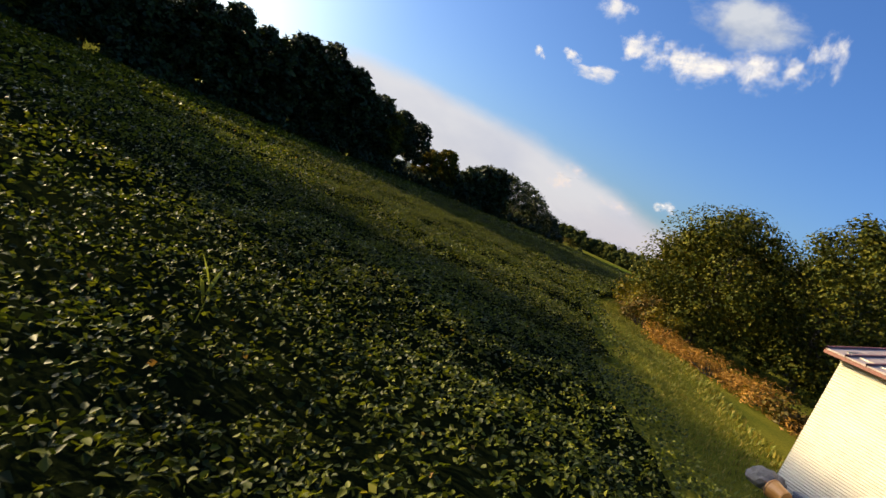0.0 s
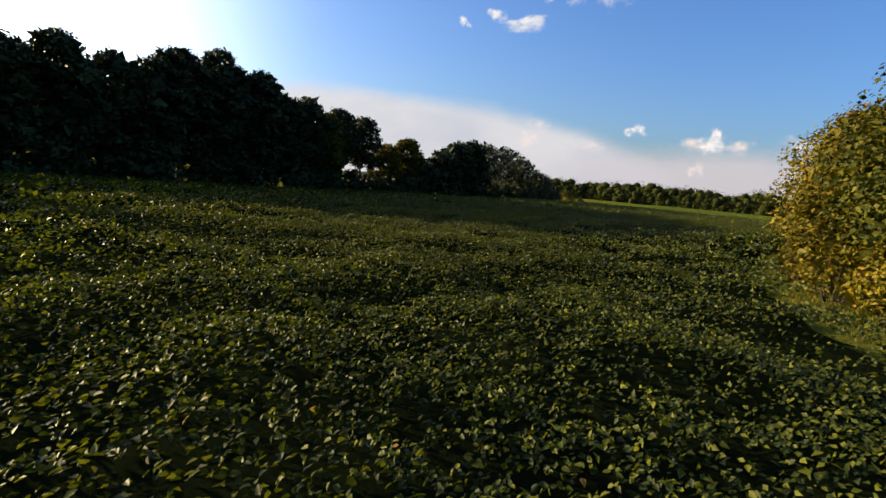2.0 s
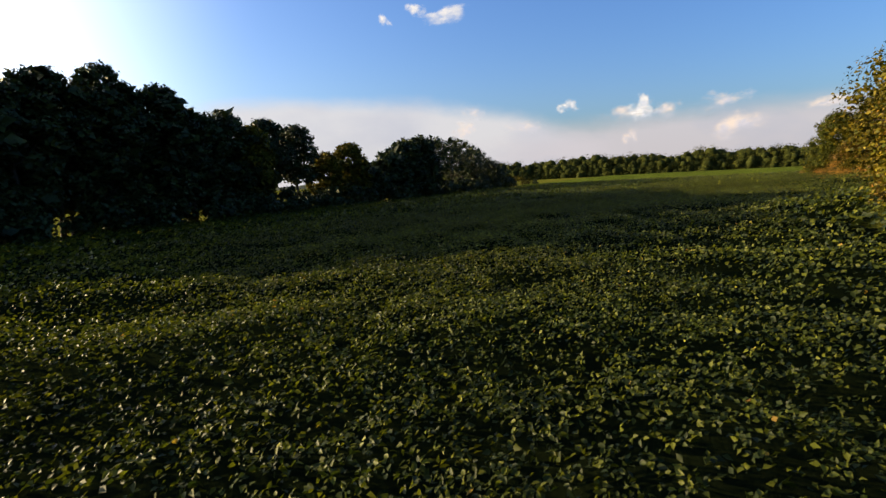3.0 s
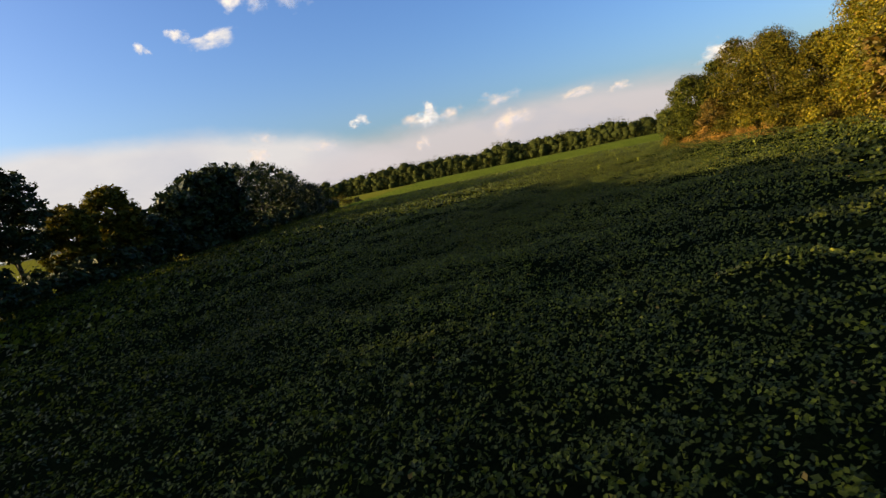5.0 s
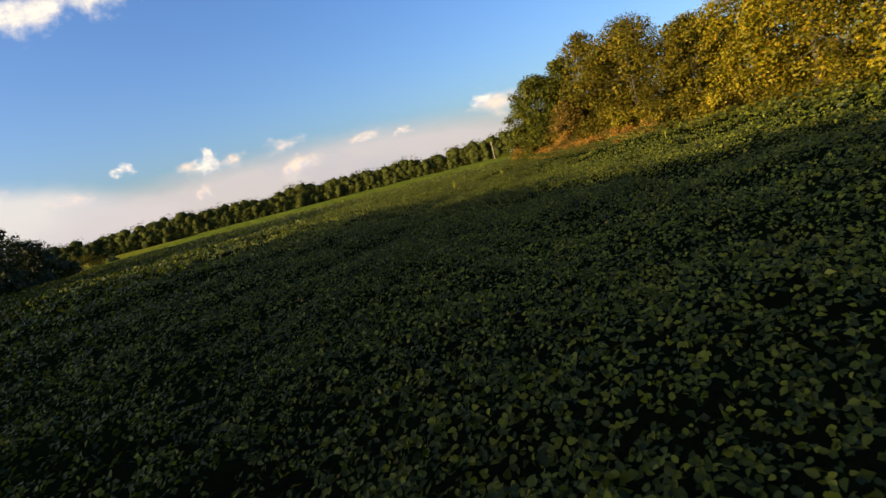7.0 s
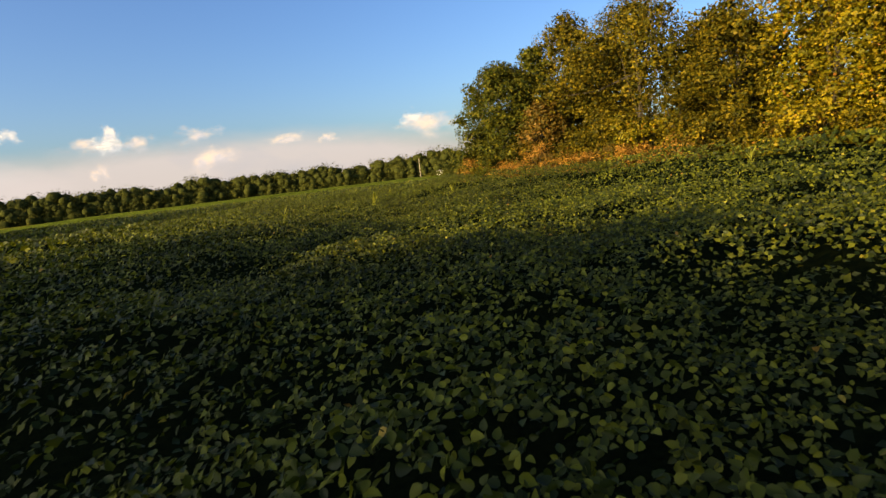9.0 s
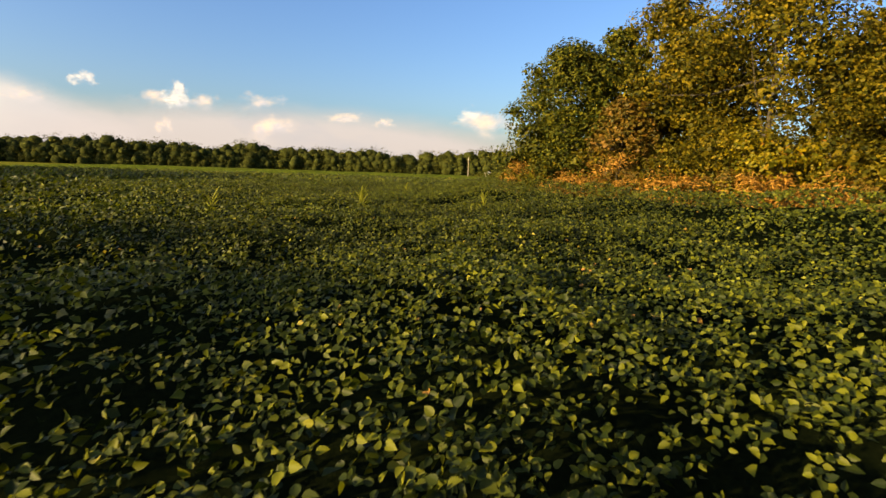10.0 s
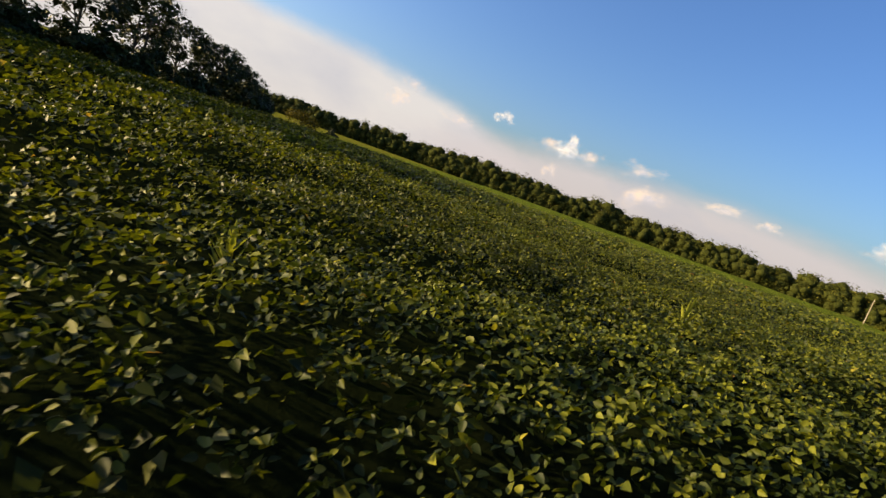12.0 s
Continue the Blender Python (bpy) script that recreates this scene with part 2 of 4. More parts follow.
def wave(x, y, size, seed):
    """Smooth value noise, 0 to 1, with knots size metres apart."""
    u, v = np.asarray(x) / size, np.asarray(y) / size
    i, j = np.floor(u), np.floor(v)
    a, b = u - i, v - j
    a, b = a * a * (3 - 2 * a), b * b * (3 - 2 * b)
    return ((hashed(i, j, seed) * (1 - a) + hashed(i + 1, j, seed) * a) * (1 - b)
            + (hashed(i, j + 1, seed) * (1 - a) + hashed(i + 1, j + 1, seed) * a) * b)


# the field's edge along the hedge, in plan
HEDGE_X0, HEDGE_SLOPE = -79.5, 0.47


def hedge_x(y):
    return HEDGE_X0 + HEDGE_SLOPE * y


def smooth(t):
    t = np.clip(t, 0, 1)
    return t * t * (3 - 2 * t)


def land(x, y):
    """Height of the soil: level, with a shallow dip along the hedge and a low rise under the wood, both shaped to fit
    the camera's view.
    """
    x, y = np.asarray(x, float), np.asarray(y, float)
    d, e = x - hedge_x(y), x - edge_x(y)
    bank = 0.95 * smooth((e + 13) / 13) * smooth((70 - e) / 40) * smooth((y - 50) / 22) * smooth((150 - y) / 26)
    return bank - 0.5 * smooth((28 - d) / 24) * smooth((d + 90) / 70) * smooth((235 - y) / 90)


def crop_height(x, y):
    """Top of the bean canopy: broad swells, plants in clumps, and thin places."""
    h = 0.12 * (wave(x, y, 9.0, 1) - 0.5) + 0.38 * (wave(x, y, 2.6, 2) - 0.5) + 0.32 * (wave(x, y, 1.0, 3) - 0.5) + 0.17 * (wave(x, y, 0.45, 4) - 0.5)
    thin = np.clip((wave(x * 0.8, y, 2.2, 5) - 0.66) / 0.2, 0, 1)
    return land(x, y) + CROP + 0.02 + h - 0.32 * thin


def raw_mesh(name, verts, loops, sizes, mat):
    """A mesh from arrays: places, corner indices and corners per face."""
    me = bpy.data.meshes.new(name)
    me.vertices.add(len(verts))
    me.vertices.foreach_set("co", np.asarray(verts, np.float32).ravel())
    me.loops.add(len(loops))
    me.loops.foreach_set("vertex_index", np.asarray(loops, np.int32))
    me.polygons.add(len(sizes))
    sizes = np.asarray(sizes, np.int32)
    me.polygons.foreach_set("loop_start", np.concatenate([[0], np.cumsum(sizes)[:-1]]).astype(np.int32))
    me.polygons.foreach_set("loop_total", sizes)
    me.materials.append(mat)
    me.update(calc_edges=True)
    return me


# leaf outlines: (across, along, lift) and faces
OVATE = (np.array([(0, 0, 0), (-.33, .28, .10), (-.25, .66, .06), (0, 1, -.14), (.25, .66, .06), (.33, .28, .10)]), [(0, 3, 2, 1), (0, 5, 4, 3)])
ROUND = (np.array([(0, 0, 0), (-.26, .13, .06), (-.36, .36, .11), (-.24, .70, .05), (0, 1, -.14), (.24, .70, .05), (.36, .36, .11), (.26, .13, .06)]), [(0, 4, 3, 2, 1), (0, 7, 6, 5, 4)])
LOZENGE = (np.array([(0, 0, 0), (.34, .38, .12), (0, 1, -.08), (-.34, .38, .12)]), [(0, 1, 2), (0, 2, 3)])
STRAP = (np.array([(-.04, 0, 0), (.04, 0, 0), (.03, .6, .04), (0, 1, -.12), (-.03, .6, .04)]), [(0, 1, 2, 4), (4, 2, 3)])


def leaves(name, place, heading, normal, size, outline, mat):
    """One mesh of many leaf blades: base places, headings in radians, blade normals, lengths in metres."""
    shape, faces = outline
    n, k = len(place), len(shape)
    up = normal / np.linalg.norm(normal, axis=1)[:, None]
    ref = np.stack([np.cos(heading), np.sin(heading), 0.05 + 0 * heading], 1)
    along = ref - up * (ref * up).sum(1)[:, None]
    along /= np.linalg.norm(along, axis=1)[:, None] + 1e-9
    side = np.cross(along, up)
    s = np.asarray(size)[:, None, None]
    v = place[:, None] + s * (side[:, None] * shape[None, :, :1] + along[:, None] * shape[None, :, 1:2] + up[:, None] * shape[None, :, 2:])
    flat = np.array([i for f in faces for i in f])
    loops = (np.arange(n)[:, None] * k + flat[None]).ravel()
    sizes = np.tile([len(f) for f in faces], n)
    return raw_mesh(name, v.reshape(-1, 3), loops, sizes, mat)


def tipped(n, up, sunward, loose):
    """Blade normals that turn partly to the sun, as bean leaves do, with scatter."""
    return np.array([0, 0, up]) + sunward * np.array(TO_SUN)[None] + RNG.normal(0, loose, (n, 3))


def part(name, bm, mat, parent=None, label=""):
    me = bpy.data.meshes.new(name)
    bm.to_mesh(me)
    bm.free()
    me.materials.append(mat)
    ob = new(name, me)
    if parent is not None:
        ob.parent = parent
    return tagged(ob, label)


def mesh_part(name, me, parent, label=""):
    ob = new(name, me)
    ob.parent = parent
    return tagged(ob, label)


def empty(name, x, y, z, turn=0.0):
    ob = new(name)
    ob.matrix_world = pose(x, y, z, 0, 0, turn)
    return ob


def box(bm, x0, y0, z0, x1, y1, z1, bevel=0.0):
    made = bmesh.ops.create_cube(bm, size=1, matrix=Matrix.Translation(((x0 + x1) / 2, (y0 + y1) / 2, (z0 + z1) / 2)) @ Matrix.Diagonal((x1 - x0, y1 - y0, z1 - z0, 1)))
    if bevel:
        edges = {e for v in made["verts"] for e in v.link_edges}
        bmesh.ops.bevel(bm, geom=list(edges), offset=bevel, segments=1, affect="EDGES")
    return bm


def limb(bm, points, radii, sides=7):
    """A tapered, bent branch through the points."""
    rings = []
    for i, (p, r) in enumerate(zip(points, radii)):
        d = (Vector(points[min(i + 1, len(points) - 1)]) - Vector(points[max(i - 1, 0)])).normalized()
        q = d.to_track_quat("Z", "Y")
        rings.append([bm.verts.new(Vector(p) + q @ Vector((r * math.cos(2 * math.pi * j / sides), r * math.sin(2 * math.pi * j / sides), 0))) for j in range(sides)])
    for a, b in zip(rings, rings[1:]):
        for j in range(sides):
            bm.faces.new((a[j], a[(j + 1) % sides], b[(j + 1) % sides], b[j]))
    bm.faces.new(rings[-1])
    return bm


# ---------------------------------------------------------------- the large structure
# the field's edge along the wood, in plan
WOOD_EDGE = [(5.5, -60), (6.3, 8), (6.8, 17), (7.8, 24), (8.6, 33), (11.2, 43), (13.6, 48.5), (18.5, 57.5), (25.5, 67), (36, 72), (45, 77.5), (50.5, 84.5), (52.8, 92), (53.4, 100), (54.4, 108), (55.4, 113), (58, 117.5), (66, 122), (90, 136), (150, 174), (215, 232), (340, 320)]


def edge_x(y):
    return np.interp(y, [p[1] for p in WOOD_EDGE], [p[0] for p in WOOD_EDGE])


FAR_LINE = np.array([(-60, 520), (90, 486), (224, 415), (300, 345), (345, 290), (360, 230)], float)


def in_field(x, y):
    return (x > hedge_x(y) + 4.5) & (x < edge_x(y)) & (y < np.interp(x, FAR_LINE[:, 0], FAR_LINE[:, 1]) - 4) & (y > -45)


def ground_sheet():
    wide = np.arange(-2400, 2401, 200.0)
    xs = np.unique(np.concatenate([wide, np.arange(-220, 125, 4.0)]))
    ys = np.unique(np.concatenate([wide, np.arange(-200, 241, 6.0)]))
    gx, gy = np.meshgrid(xs, ys)
    v = np.stack([gx, gy, land(gx, gy)], -1).reshape(-1, 3)
    i = (np.arange(len(ys) - 1)[:, None] * len(xs) + np.arange(len(xs) - 1)[None]).ravel()
    return raw_mesh("ground", v, np.stack([i, i + 1, i + len(xs) + 1, i + len(xs)], 1).ravel(), np.full(len(i), 4), MEADOW)


ground = new("ground", ground_sheet())
tagged(ground, "grassy meadow ground reaching to the horizon", "ground", kind="structure")


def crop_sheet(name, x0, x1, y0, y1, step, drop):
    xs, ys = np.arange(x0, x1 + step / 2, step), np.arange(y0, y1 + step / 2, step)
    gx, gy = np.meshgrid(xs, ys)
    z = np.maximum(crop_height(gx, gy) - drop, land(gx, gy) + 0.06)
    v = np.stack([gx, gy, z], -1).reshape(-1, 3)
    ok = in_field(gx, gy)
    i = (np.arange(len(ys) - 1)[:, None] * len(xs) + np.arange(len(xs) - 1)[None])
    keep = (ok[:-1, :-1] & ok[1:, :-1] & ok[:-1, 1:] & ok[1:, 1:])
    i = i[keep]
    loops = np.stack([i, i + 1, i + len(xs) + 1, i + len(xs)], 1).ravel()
    return raw_mesh(name, v, loops, np.full(len(i), 4), FLOOR_SHADE)


field = empty("soybean_field", 0, 100, 0)
tagged(field, "dense green soybean field with scattered yellowing leaves", "crop field", kind="stuff")


def field_part(name, me, label=""):
    ob = new(name, me)
    ob.parent = field
    ob.matrix_parent_inverse = field.matrix_world.inverted()
    return tagged(ob, label, kind="stuff")


# near-black sheet under the leaves: its colour stands for shade in the gaps
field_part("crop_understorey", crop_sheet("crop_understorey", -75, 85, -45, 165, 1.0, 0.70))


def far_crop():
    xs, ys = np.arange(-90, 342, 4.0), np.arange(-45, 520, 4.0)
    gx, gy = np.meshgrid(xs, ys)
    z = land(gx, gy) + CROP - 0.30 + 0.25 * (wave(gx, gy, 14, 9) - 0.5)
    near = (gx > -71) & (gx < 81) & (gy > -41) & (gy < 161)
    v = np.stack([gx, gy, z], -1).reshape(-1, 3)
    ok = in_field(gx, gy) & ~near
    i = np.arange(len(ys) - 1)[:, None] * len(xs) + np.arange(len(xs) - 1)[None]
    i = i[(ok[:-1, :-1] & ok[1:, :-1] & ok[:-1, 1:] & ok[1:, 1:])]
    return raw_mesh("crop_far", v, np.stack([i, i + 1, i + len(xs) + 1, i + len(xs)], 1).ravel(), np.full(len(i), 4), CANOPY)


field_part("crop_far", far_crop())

# the camera's path in plan, rounded: leaves get larger and sparser away from it
FLIGHT_LINE = np.array([(1, -6), (1.5, 8), (0.5, 16), (-1.6, 28), (-3.6, 42), (-3.9, 50.5), (-2.3, 61.6), (1.8, 71.8), (8, 80.9), (15.5, 87.5), (22.8, 92.9), (32.6, 99.3), (40, 106.7), (47, 116), (54, 128)], float)


def flight_distance(x, y):
    best = np.full(np.shape(x), 1e9)
    p = np.stack([x, y], -1)
    for a, b in zip(FLIGHT_LINE, FLIGHT_LINE[1:]):
        d = b - a
        t = np.clip(((p - a) @ d) / (d @ d), 0, 1)
        best = np.minimum(best, np.linalg.norm(p - (a + t[..., None] * d), axis=-1))
    return best


def scatter(x0, x1, y0, y1, density, keep):
    n = int((x1 - x0) * (y1 - y0) * density)
    x, y = RNG.uniform(x0, x1, n), RNG.uniform(y0, y1, n)
    ok = keep(x, y) & in_field(x, y)
    return x[ok], y[ok]


def bean_leaves(name, x, y, size, outline, depth=0.22, threes=True, sunward=0.58, below=0.0):
    """Leaflets in threes on hidden stalks, blades spread and tipped towards the light."""
    if threes:
        head = RNG.uniform(0, 2 * np.pi, len(x))
        z = crop_height(x, y) - below - depth * RNG.random(len(x)) ** 1.8 + 0.03
        x, y, z = np.repeat(x, 3), np.repeat(y, 3), np.repeat(z, 3)
        turn = np.tile([0, 1.9, -1.9], len(head)) + RNG.normal(0, 0.25, len(x))
        head = np.repeat(head, 3) + turn
    else:
        head = RNG.uniform(0, 2 * np.pi, len(x))
        z = crop_height(x, y) - below - depth * RNG.random(len(x)) ** 1.8 + 0.03
    n = len(x)
    s = size * RNG.uniform(0.7, 1.25, n)
    off = 0.25 * s
    place = np.stack([x + off * np.cos(head), y + off * np.sin(head), z + RNG.normal(0, 0.012, n)], 1)
    return leaves(name, place, head, tipped(n, 0.75, sunward, 0.55), s, outline, BEAN)


def low_pass(x, y):
    return (flight_distance(x, y) < 3.1) & (y + 0.55 * x > 73)


def near_pass(x, y):
    return (flight_distance(x, y) < 2.8) & (y > 1.5) & (y < 70)


x, y = scatter(-6, 62, 68, 136, 76, lambda x, y: low_pass(x, y) & (flight_distance(x, y) < 1.1))
field_part("bean_leaves_lowest", bean_leaves("bean_leaves_lowest", x, y, 0.073, ROUND, 0.27))
x, y = scatter(-6, 62, 68, 136, 72, lambda x, y: low_pass(x, y) & (flight_distance(x, y) >= 1.1))
field_part("bean_leaves_close", bean_leaves("bean_leaves_close", x, y, 0.071, OVATE, 0.27))
x, y = scatter(-14, 64, -2, 140, 39, lambda x, y: (flight_distance(x, y) < 6.6) & ~low_pass(x, y) & ~near_pass(x, y))
field_part("bean_leaves_flight", bean_leaves("bean_leaves_flight", x, y, 0.084, LOZENGE, 0.30))
x, y = scatter(-14, 64, -2, 140, 45, lambda x, y: near_pass(x, y) & ~low_pass(x, y))
field_part("bean_leaves_near", bean_leaves("bean_leaves_near", x, y, 0.082, OVATE, 0.27))
x, y = scatter(-14, 64, -2, 140, 28, lambda x, y: flight_distance(x, y) < 7.0)
field_part("bean_leaves_lower", bean_leaves("bean_leaves_lower", x, y, 0.11, LOZENGE, 0.28, False, 0.2, 0.16))
x, y = scatter(-40, 80, -2, 150, 62, lambda x, y: (flight_distance(x, y) >= 6.6) & (flight_distance(x, y) < 10))
field_part("bean_leaves_beside", bean_leaves("bean_leaves_beside", x, y, 0.115, LOZENGE, 0.28, False, 0.58))
x, y = scatter(-40, 80, -2, 175, 31, lambda x, y: (flight_distance(x, y) >= 10) & (flight_distance(x, y) < 17))
field_part("bean_leaves_further", bean_leaves("bean_leaves_further", x, y, 0.155, LOZENGE, 0.28, False, 0.60))
x, y = scatter(-60, 130, 0, 240, 7.6, lambda x, y: (flight_distance(x, y) >= 17) & (flight_distance(x, y) < 75))
field_part("bean_leaves_distant", bean_leaves("bean_leaves_distant", x, y, 0.31, LOZENGE, 0.3, False, 0.75))


# ---------------------------------------------------------------- trees
def crown_leaves(name, centres, radii, count, size, mat, flat=0.8, ragged=0.2, outline=None, reach=1.28, loose=0.38):
    """Leaf sprays on the skins of many small clumps, thin below; hollows stay dark between the clumps."""
    w = np.asarray(radii) ** 2
    pick = RNG.choice(len(centres), count, p=w / w.sum())
    d = RNG.normal(size=(count, 3))
    d[:, 2] = np.where(RNG.random(count) < 0.55, np.abs(d[:, 2]), d[:, 2])
    d /= np.linalg.norm(d, axis=1)[:, None]
    draw = RNG.random(count)
    rad = np.asarray(radii)[pick] * np.where(draw < ragged, RNG.uniform(1.0, reach, count), np.where(draw < 0.72, RNG.uniform(0.82, 1.1, count), RNG.uniform(0.0, 0.85, count)))
    place = np.asarray(centres)[pick] + d * rad[:, None] * np.array([1, 1, flat])
    head = np.arctan2(d[:, 1], d[:, 0]) + RNG.normal(0, 0.8, count)
    return leaves(name, place, head, d * 0.9 + np.array([0, 0, 0.35]) + RNG.normal(0, loose, (count, 3)), size * RNG.uniform(0.6, 1.3, count), outline or LOZENGE, mat)


def ball(level):
    bm = bmesh.new()
    bmesh.ops.create_icosphere(bm, subdivisions=level, radius=1)
    v = np.array([v.co[:] for v in bm.verts])
    f = np.array([[v.index for v in f.verts] for f in bm.faces])
    bm.free()
    return v, f


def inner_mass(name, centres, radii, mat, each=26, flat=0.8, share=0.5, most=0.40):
    """Larger filler leaf sprays, added inside each clump to close gaps and block the sun."""
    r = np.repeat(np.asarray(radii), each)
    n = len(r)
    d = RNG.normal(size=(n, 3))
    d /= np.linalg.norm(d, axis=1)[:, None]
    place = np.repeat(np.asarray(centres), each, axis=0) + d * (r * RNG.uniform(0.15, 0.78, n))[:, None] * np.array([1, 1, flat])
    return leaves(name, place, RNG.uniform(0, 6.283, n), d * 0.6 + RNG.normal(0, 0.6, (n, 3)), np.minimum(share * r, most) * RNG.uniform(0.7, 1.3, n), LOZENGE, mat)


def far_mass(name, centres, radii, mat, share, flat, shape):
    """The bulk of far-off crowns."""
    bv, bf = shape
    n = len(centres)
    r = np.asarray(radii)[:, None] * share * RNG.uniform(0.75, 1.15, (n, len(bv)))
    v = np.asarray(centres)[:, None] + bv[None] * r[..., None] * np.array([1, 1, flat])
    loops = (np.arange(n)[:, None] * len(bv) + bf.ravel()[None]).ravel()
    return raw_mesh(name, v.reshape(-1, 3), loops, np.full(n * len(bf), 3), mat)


def tree(kind, x, y, height, radius, mat, count, size, label, base=0.25, clumps=34, spread=0.30, trunk=0.22, stems=1, group="", shoulder=0.4, ragged=0.2, reach=1.28, core=26):
    """A tree: trunk, forking limbs and a crown of many small clumps. base: where the crown begins, as a share of the height."""
    low = float(land(x, y))
    height -= low
    ob = empty(kind, x, y, low)
    tagged(ob, label, "tree", group)
    cs, rs = [], []
    for i in range(clumps):
        v, a, k = (i + RNG.random()) / clumps, i * 2.39996 + RNG.normal(0, 0.35), math.sqrt(RNG.uniform(0.38, 1.0)) * RNG.uniform(0.86, 1.12)
        wide = math.sqrt(max(0.0, 1 - max(0.0, (v - shoulder) / (1.02 - shoulder)) ** 2)) * (0.78 + 0.22 * min(v / 0.22, 1))
        r = radius * spread * RNG.uniform(0.55, 1.45)
        lobe = 1.0 if kind == "hedgerow_tree" else 0.82 + 0.34 * float(wave((a % 6.283) * 1.1 + x, v * 3.2 + y, 1.0, 21))
        out = max(radius * wide * k * lobe - r * 0.7, 0.0)
        cs.append((out * math.cos(a), out * math.sin(a), base * height + 0.5 * r + v * (height * (1 - base) - 1.3 * r)))
        rs.append(r)
    cs, rs = np.array(cs), np.array(rs)
    cs[:, 2] += (height - np.quantile(cs[:, 2] + 0.8 * rs, 0.93)) * (cs[:, 2] - base * height) / (height * (1 - base))
    bm = bmesh.new()
    for s in range(stems):
        a = RNG.uniform(0, 6.28)
        o = 0.0 if stems == 1 else 0.5
        p0 = Vector((o * math.cos(a), o * math.sin(a), -0.1))
        p3 = Vector((radius * 0.12 * RNG.normal() + o * 2 * math.cos(a), radius * 0.12 * RNG.normal() + o * 2 * math.sin(a), height * 0.78))
        pts = [p0.lerp(p3, t) + Vector((0.06 * height * 0.3 * math.sin(3 * t + a), 0.06 * height * 0.3 * math.cos(4 * t + a), 0)) * t for t in (0, 0.25, 0.5, 0.75, 1)]
        limb(bm, pts, [trunk * k for k in (1.25, 0.9, 0.65, 0.42, 0.15)], 8)
        if s == 0:
            trunk_pts = pts
    part("trunk", bm, BARK, ob)
    bm = bmesh.new()
    for i in RNG.choice(clumps, min(clumps, 9), replace=False):
        t = RNG.uniform(0.25, 0.75)
        k = int(t * 4)
        p = trunk_pts[k].lerp(trunk_pts[k + 1], t * 4 - k)
        c = Vector(cs[i])
        m = p.lerp(c, 0.5) + Vector((0, 0, -0.04 * height))
        limb(bm, [p, m, c], [trunk * 0.36, trunk * 0.22, trunk * 0.06], 5)
    part("branchwork", bm, BARK, ob)
    mesh_part("crown", crown_leaves("crown", cs, rs, count, size, mat, 0.8, ragged, None, reach), ob)
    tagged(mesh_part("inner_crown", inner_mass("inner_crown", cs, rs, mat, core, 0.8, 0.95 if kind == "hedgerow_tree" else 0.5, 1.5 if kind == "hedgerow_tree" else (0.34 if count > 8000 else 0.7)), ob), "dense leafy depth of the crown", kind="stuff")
    return ob


def shrub(kind, x, y, height, radius, mat, count, size, label, category="shrub", group="", stretch=1.0, outline=None):
    """A low bush: many thin stems from the ground and leaf clumps down to it."""
    ob = empty(kind, x, y, float(land(x, y)), RNG.uniform(0, 360))
    tagged(ob, label, category, group)
    cs, rs = [], []
    for i in range(14):
        a, k = RNG.uniform(0, 6.28), math.sqrt(RNG.random())
        r = radius * RNG.uniform(0.28, 0.5)
        top = height * (1 - 0.45 * k * k) - r * 0.6
        cs.append((math.cos(a) * k * radius * stretch, math.sin(a) * k * radius, RNG.uniform(0.18, 1.0) * top))
        rs.append(min(r, height * 0.45))
    bm = bmesh.new()
    for c in cs[:9]:
        p = Vector((c[0] * 0.25, c[1] * 0.25, -0.05))
        limb(bm, [p, p.lerp(Vector(c), 0.5) + Vector((0, 0, 0.1)), Vector(c)], [0.035, 0.024, 0.01], 4)
    tagged(part("woody_base", bm, BARK, ob), kind="stuff")
    mesh_part("foliage", crown_leaves("foliage", cs, rs, count, size, mat, 0.9, 0.35, outline), ob)
    if mat is not BRUSH:
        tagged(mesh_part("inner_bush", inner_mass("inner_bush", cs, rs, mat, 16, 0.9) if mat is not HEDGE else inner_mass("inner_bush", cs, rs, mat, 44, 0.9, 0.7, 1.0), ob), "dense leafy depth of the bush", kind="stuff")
    return ob


# the hedge between the fields: (place along it, height, radius, leaves)
HEDGEROW = [(10, 7.0, 4.0), (19, 8.0, 3.4), (27.4, 12.0, 3.0), (32.8, 17.6, 5.0), (40.0, 11.6, 3.2), (45.6, 8.4, 2.8), (51, 10.6, 2.8), (56, 7.6, 2.6), (60.4, 9.2, 2.8), (65, 11.0, 3.2),
            (70.5, 12.8, 3.4), (75.4, 14.2, 3.4), (80.2, 13.4, 3.2), (84.6, 14.0, 3.6), (89.0, 16.0, 3.8), (92.4, 14.6, 3.2), (95.2, 17.4, 3.2), (98.6, 15.6, 3.4),
            (102.4, 13.6, 3.4), (105.6, 13.2, 3.2), (109.0, 14.0, 3.4), (112.4, 12.4, 3.0), (117.2, 13.8, 3.1), (122.2, 13.3, 3.2), (128.0, 9.2, 2.8), (135.4, 11.0, 3.2),
            (142, 7.6, 3.6), (150, 9.6, 4.0), (156.5, 12.4, 4.4), (163, 13.8, 5.0), (171, 14.2, 5.4), (180, 14.6, 5.6), (188, 13.8, 5.0), (196, 12.0, 4.4), (204, 9.8, 4.0), (211.5, 9.2, 3.8), (218.5, 7.6, 3.4)]
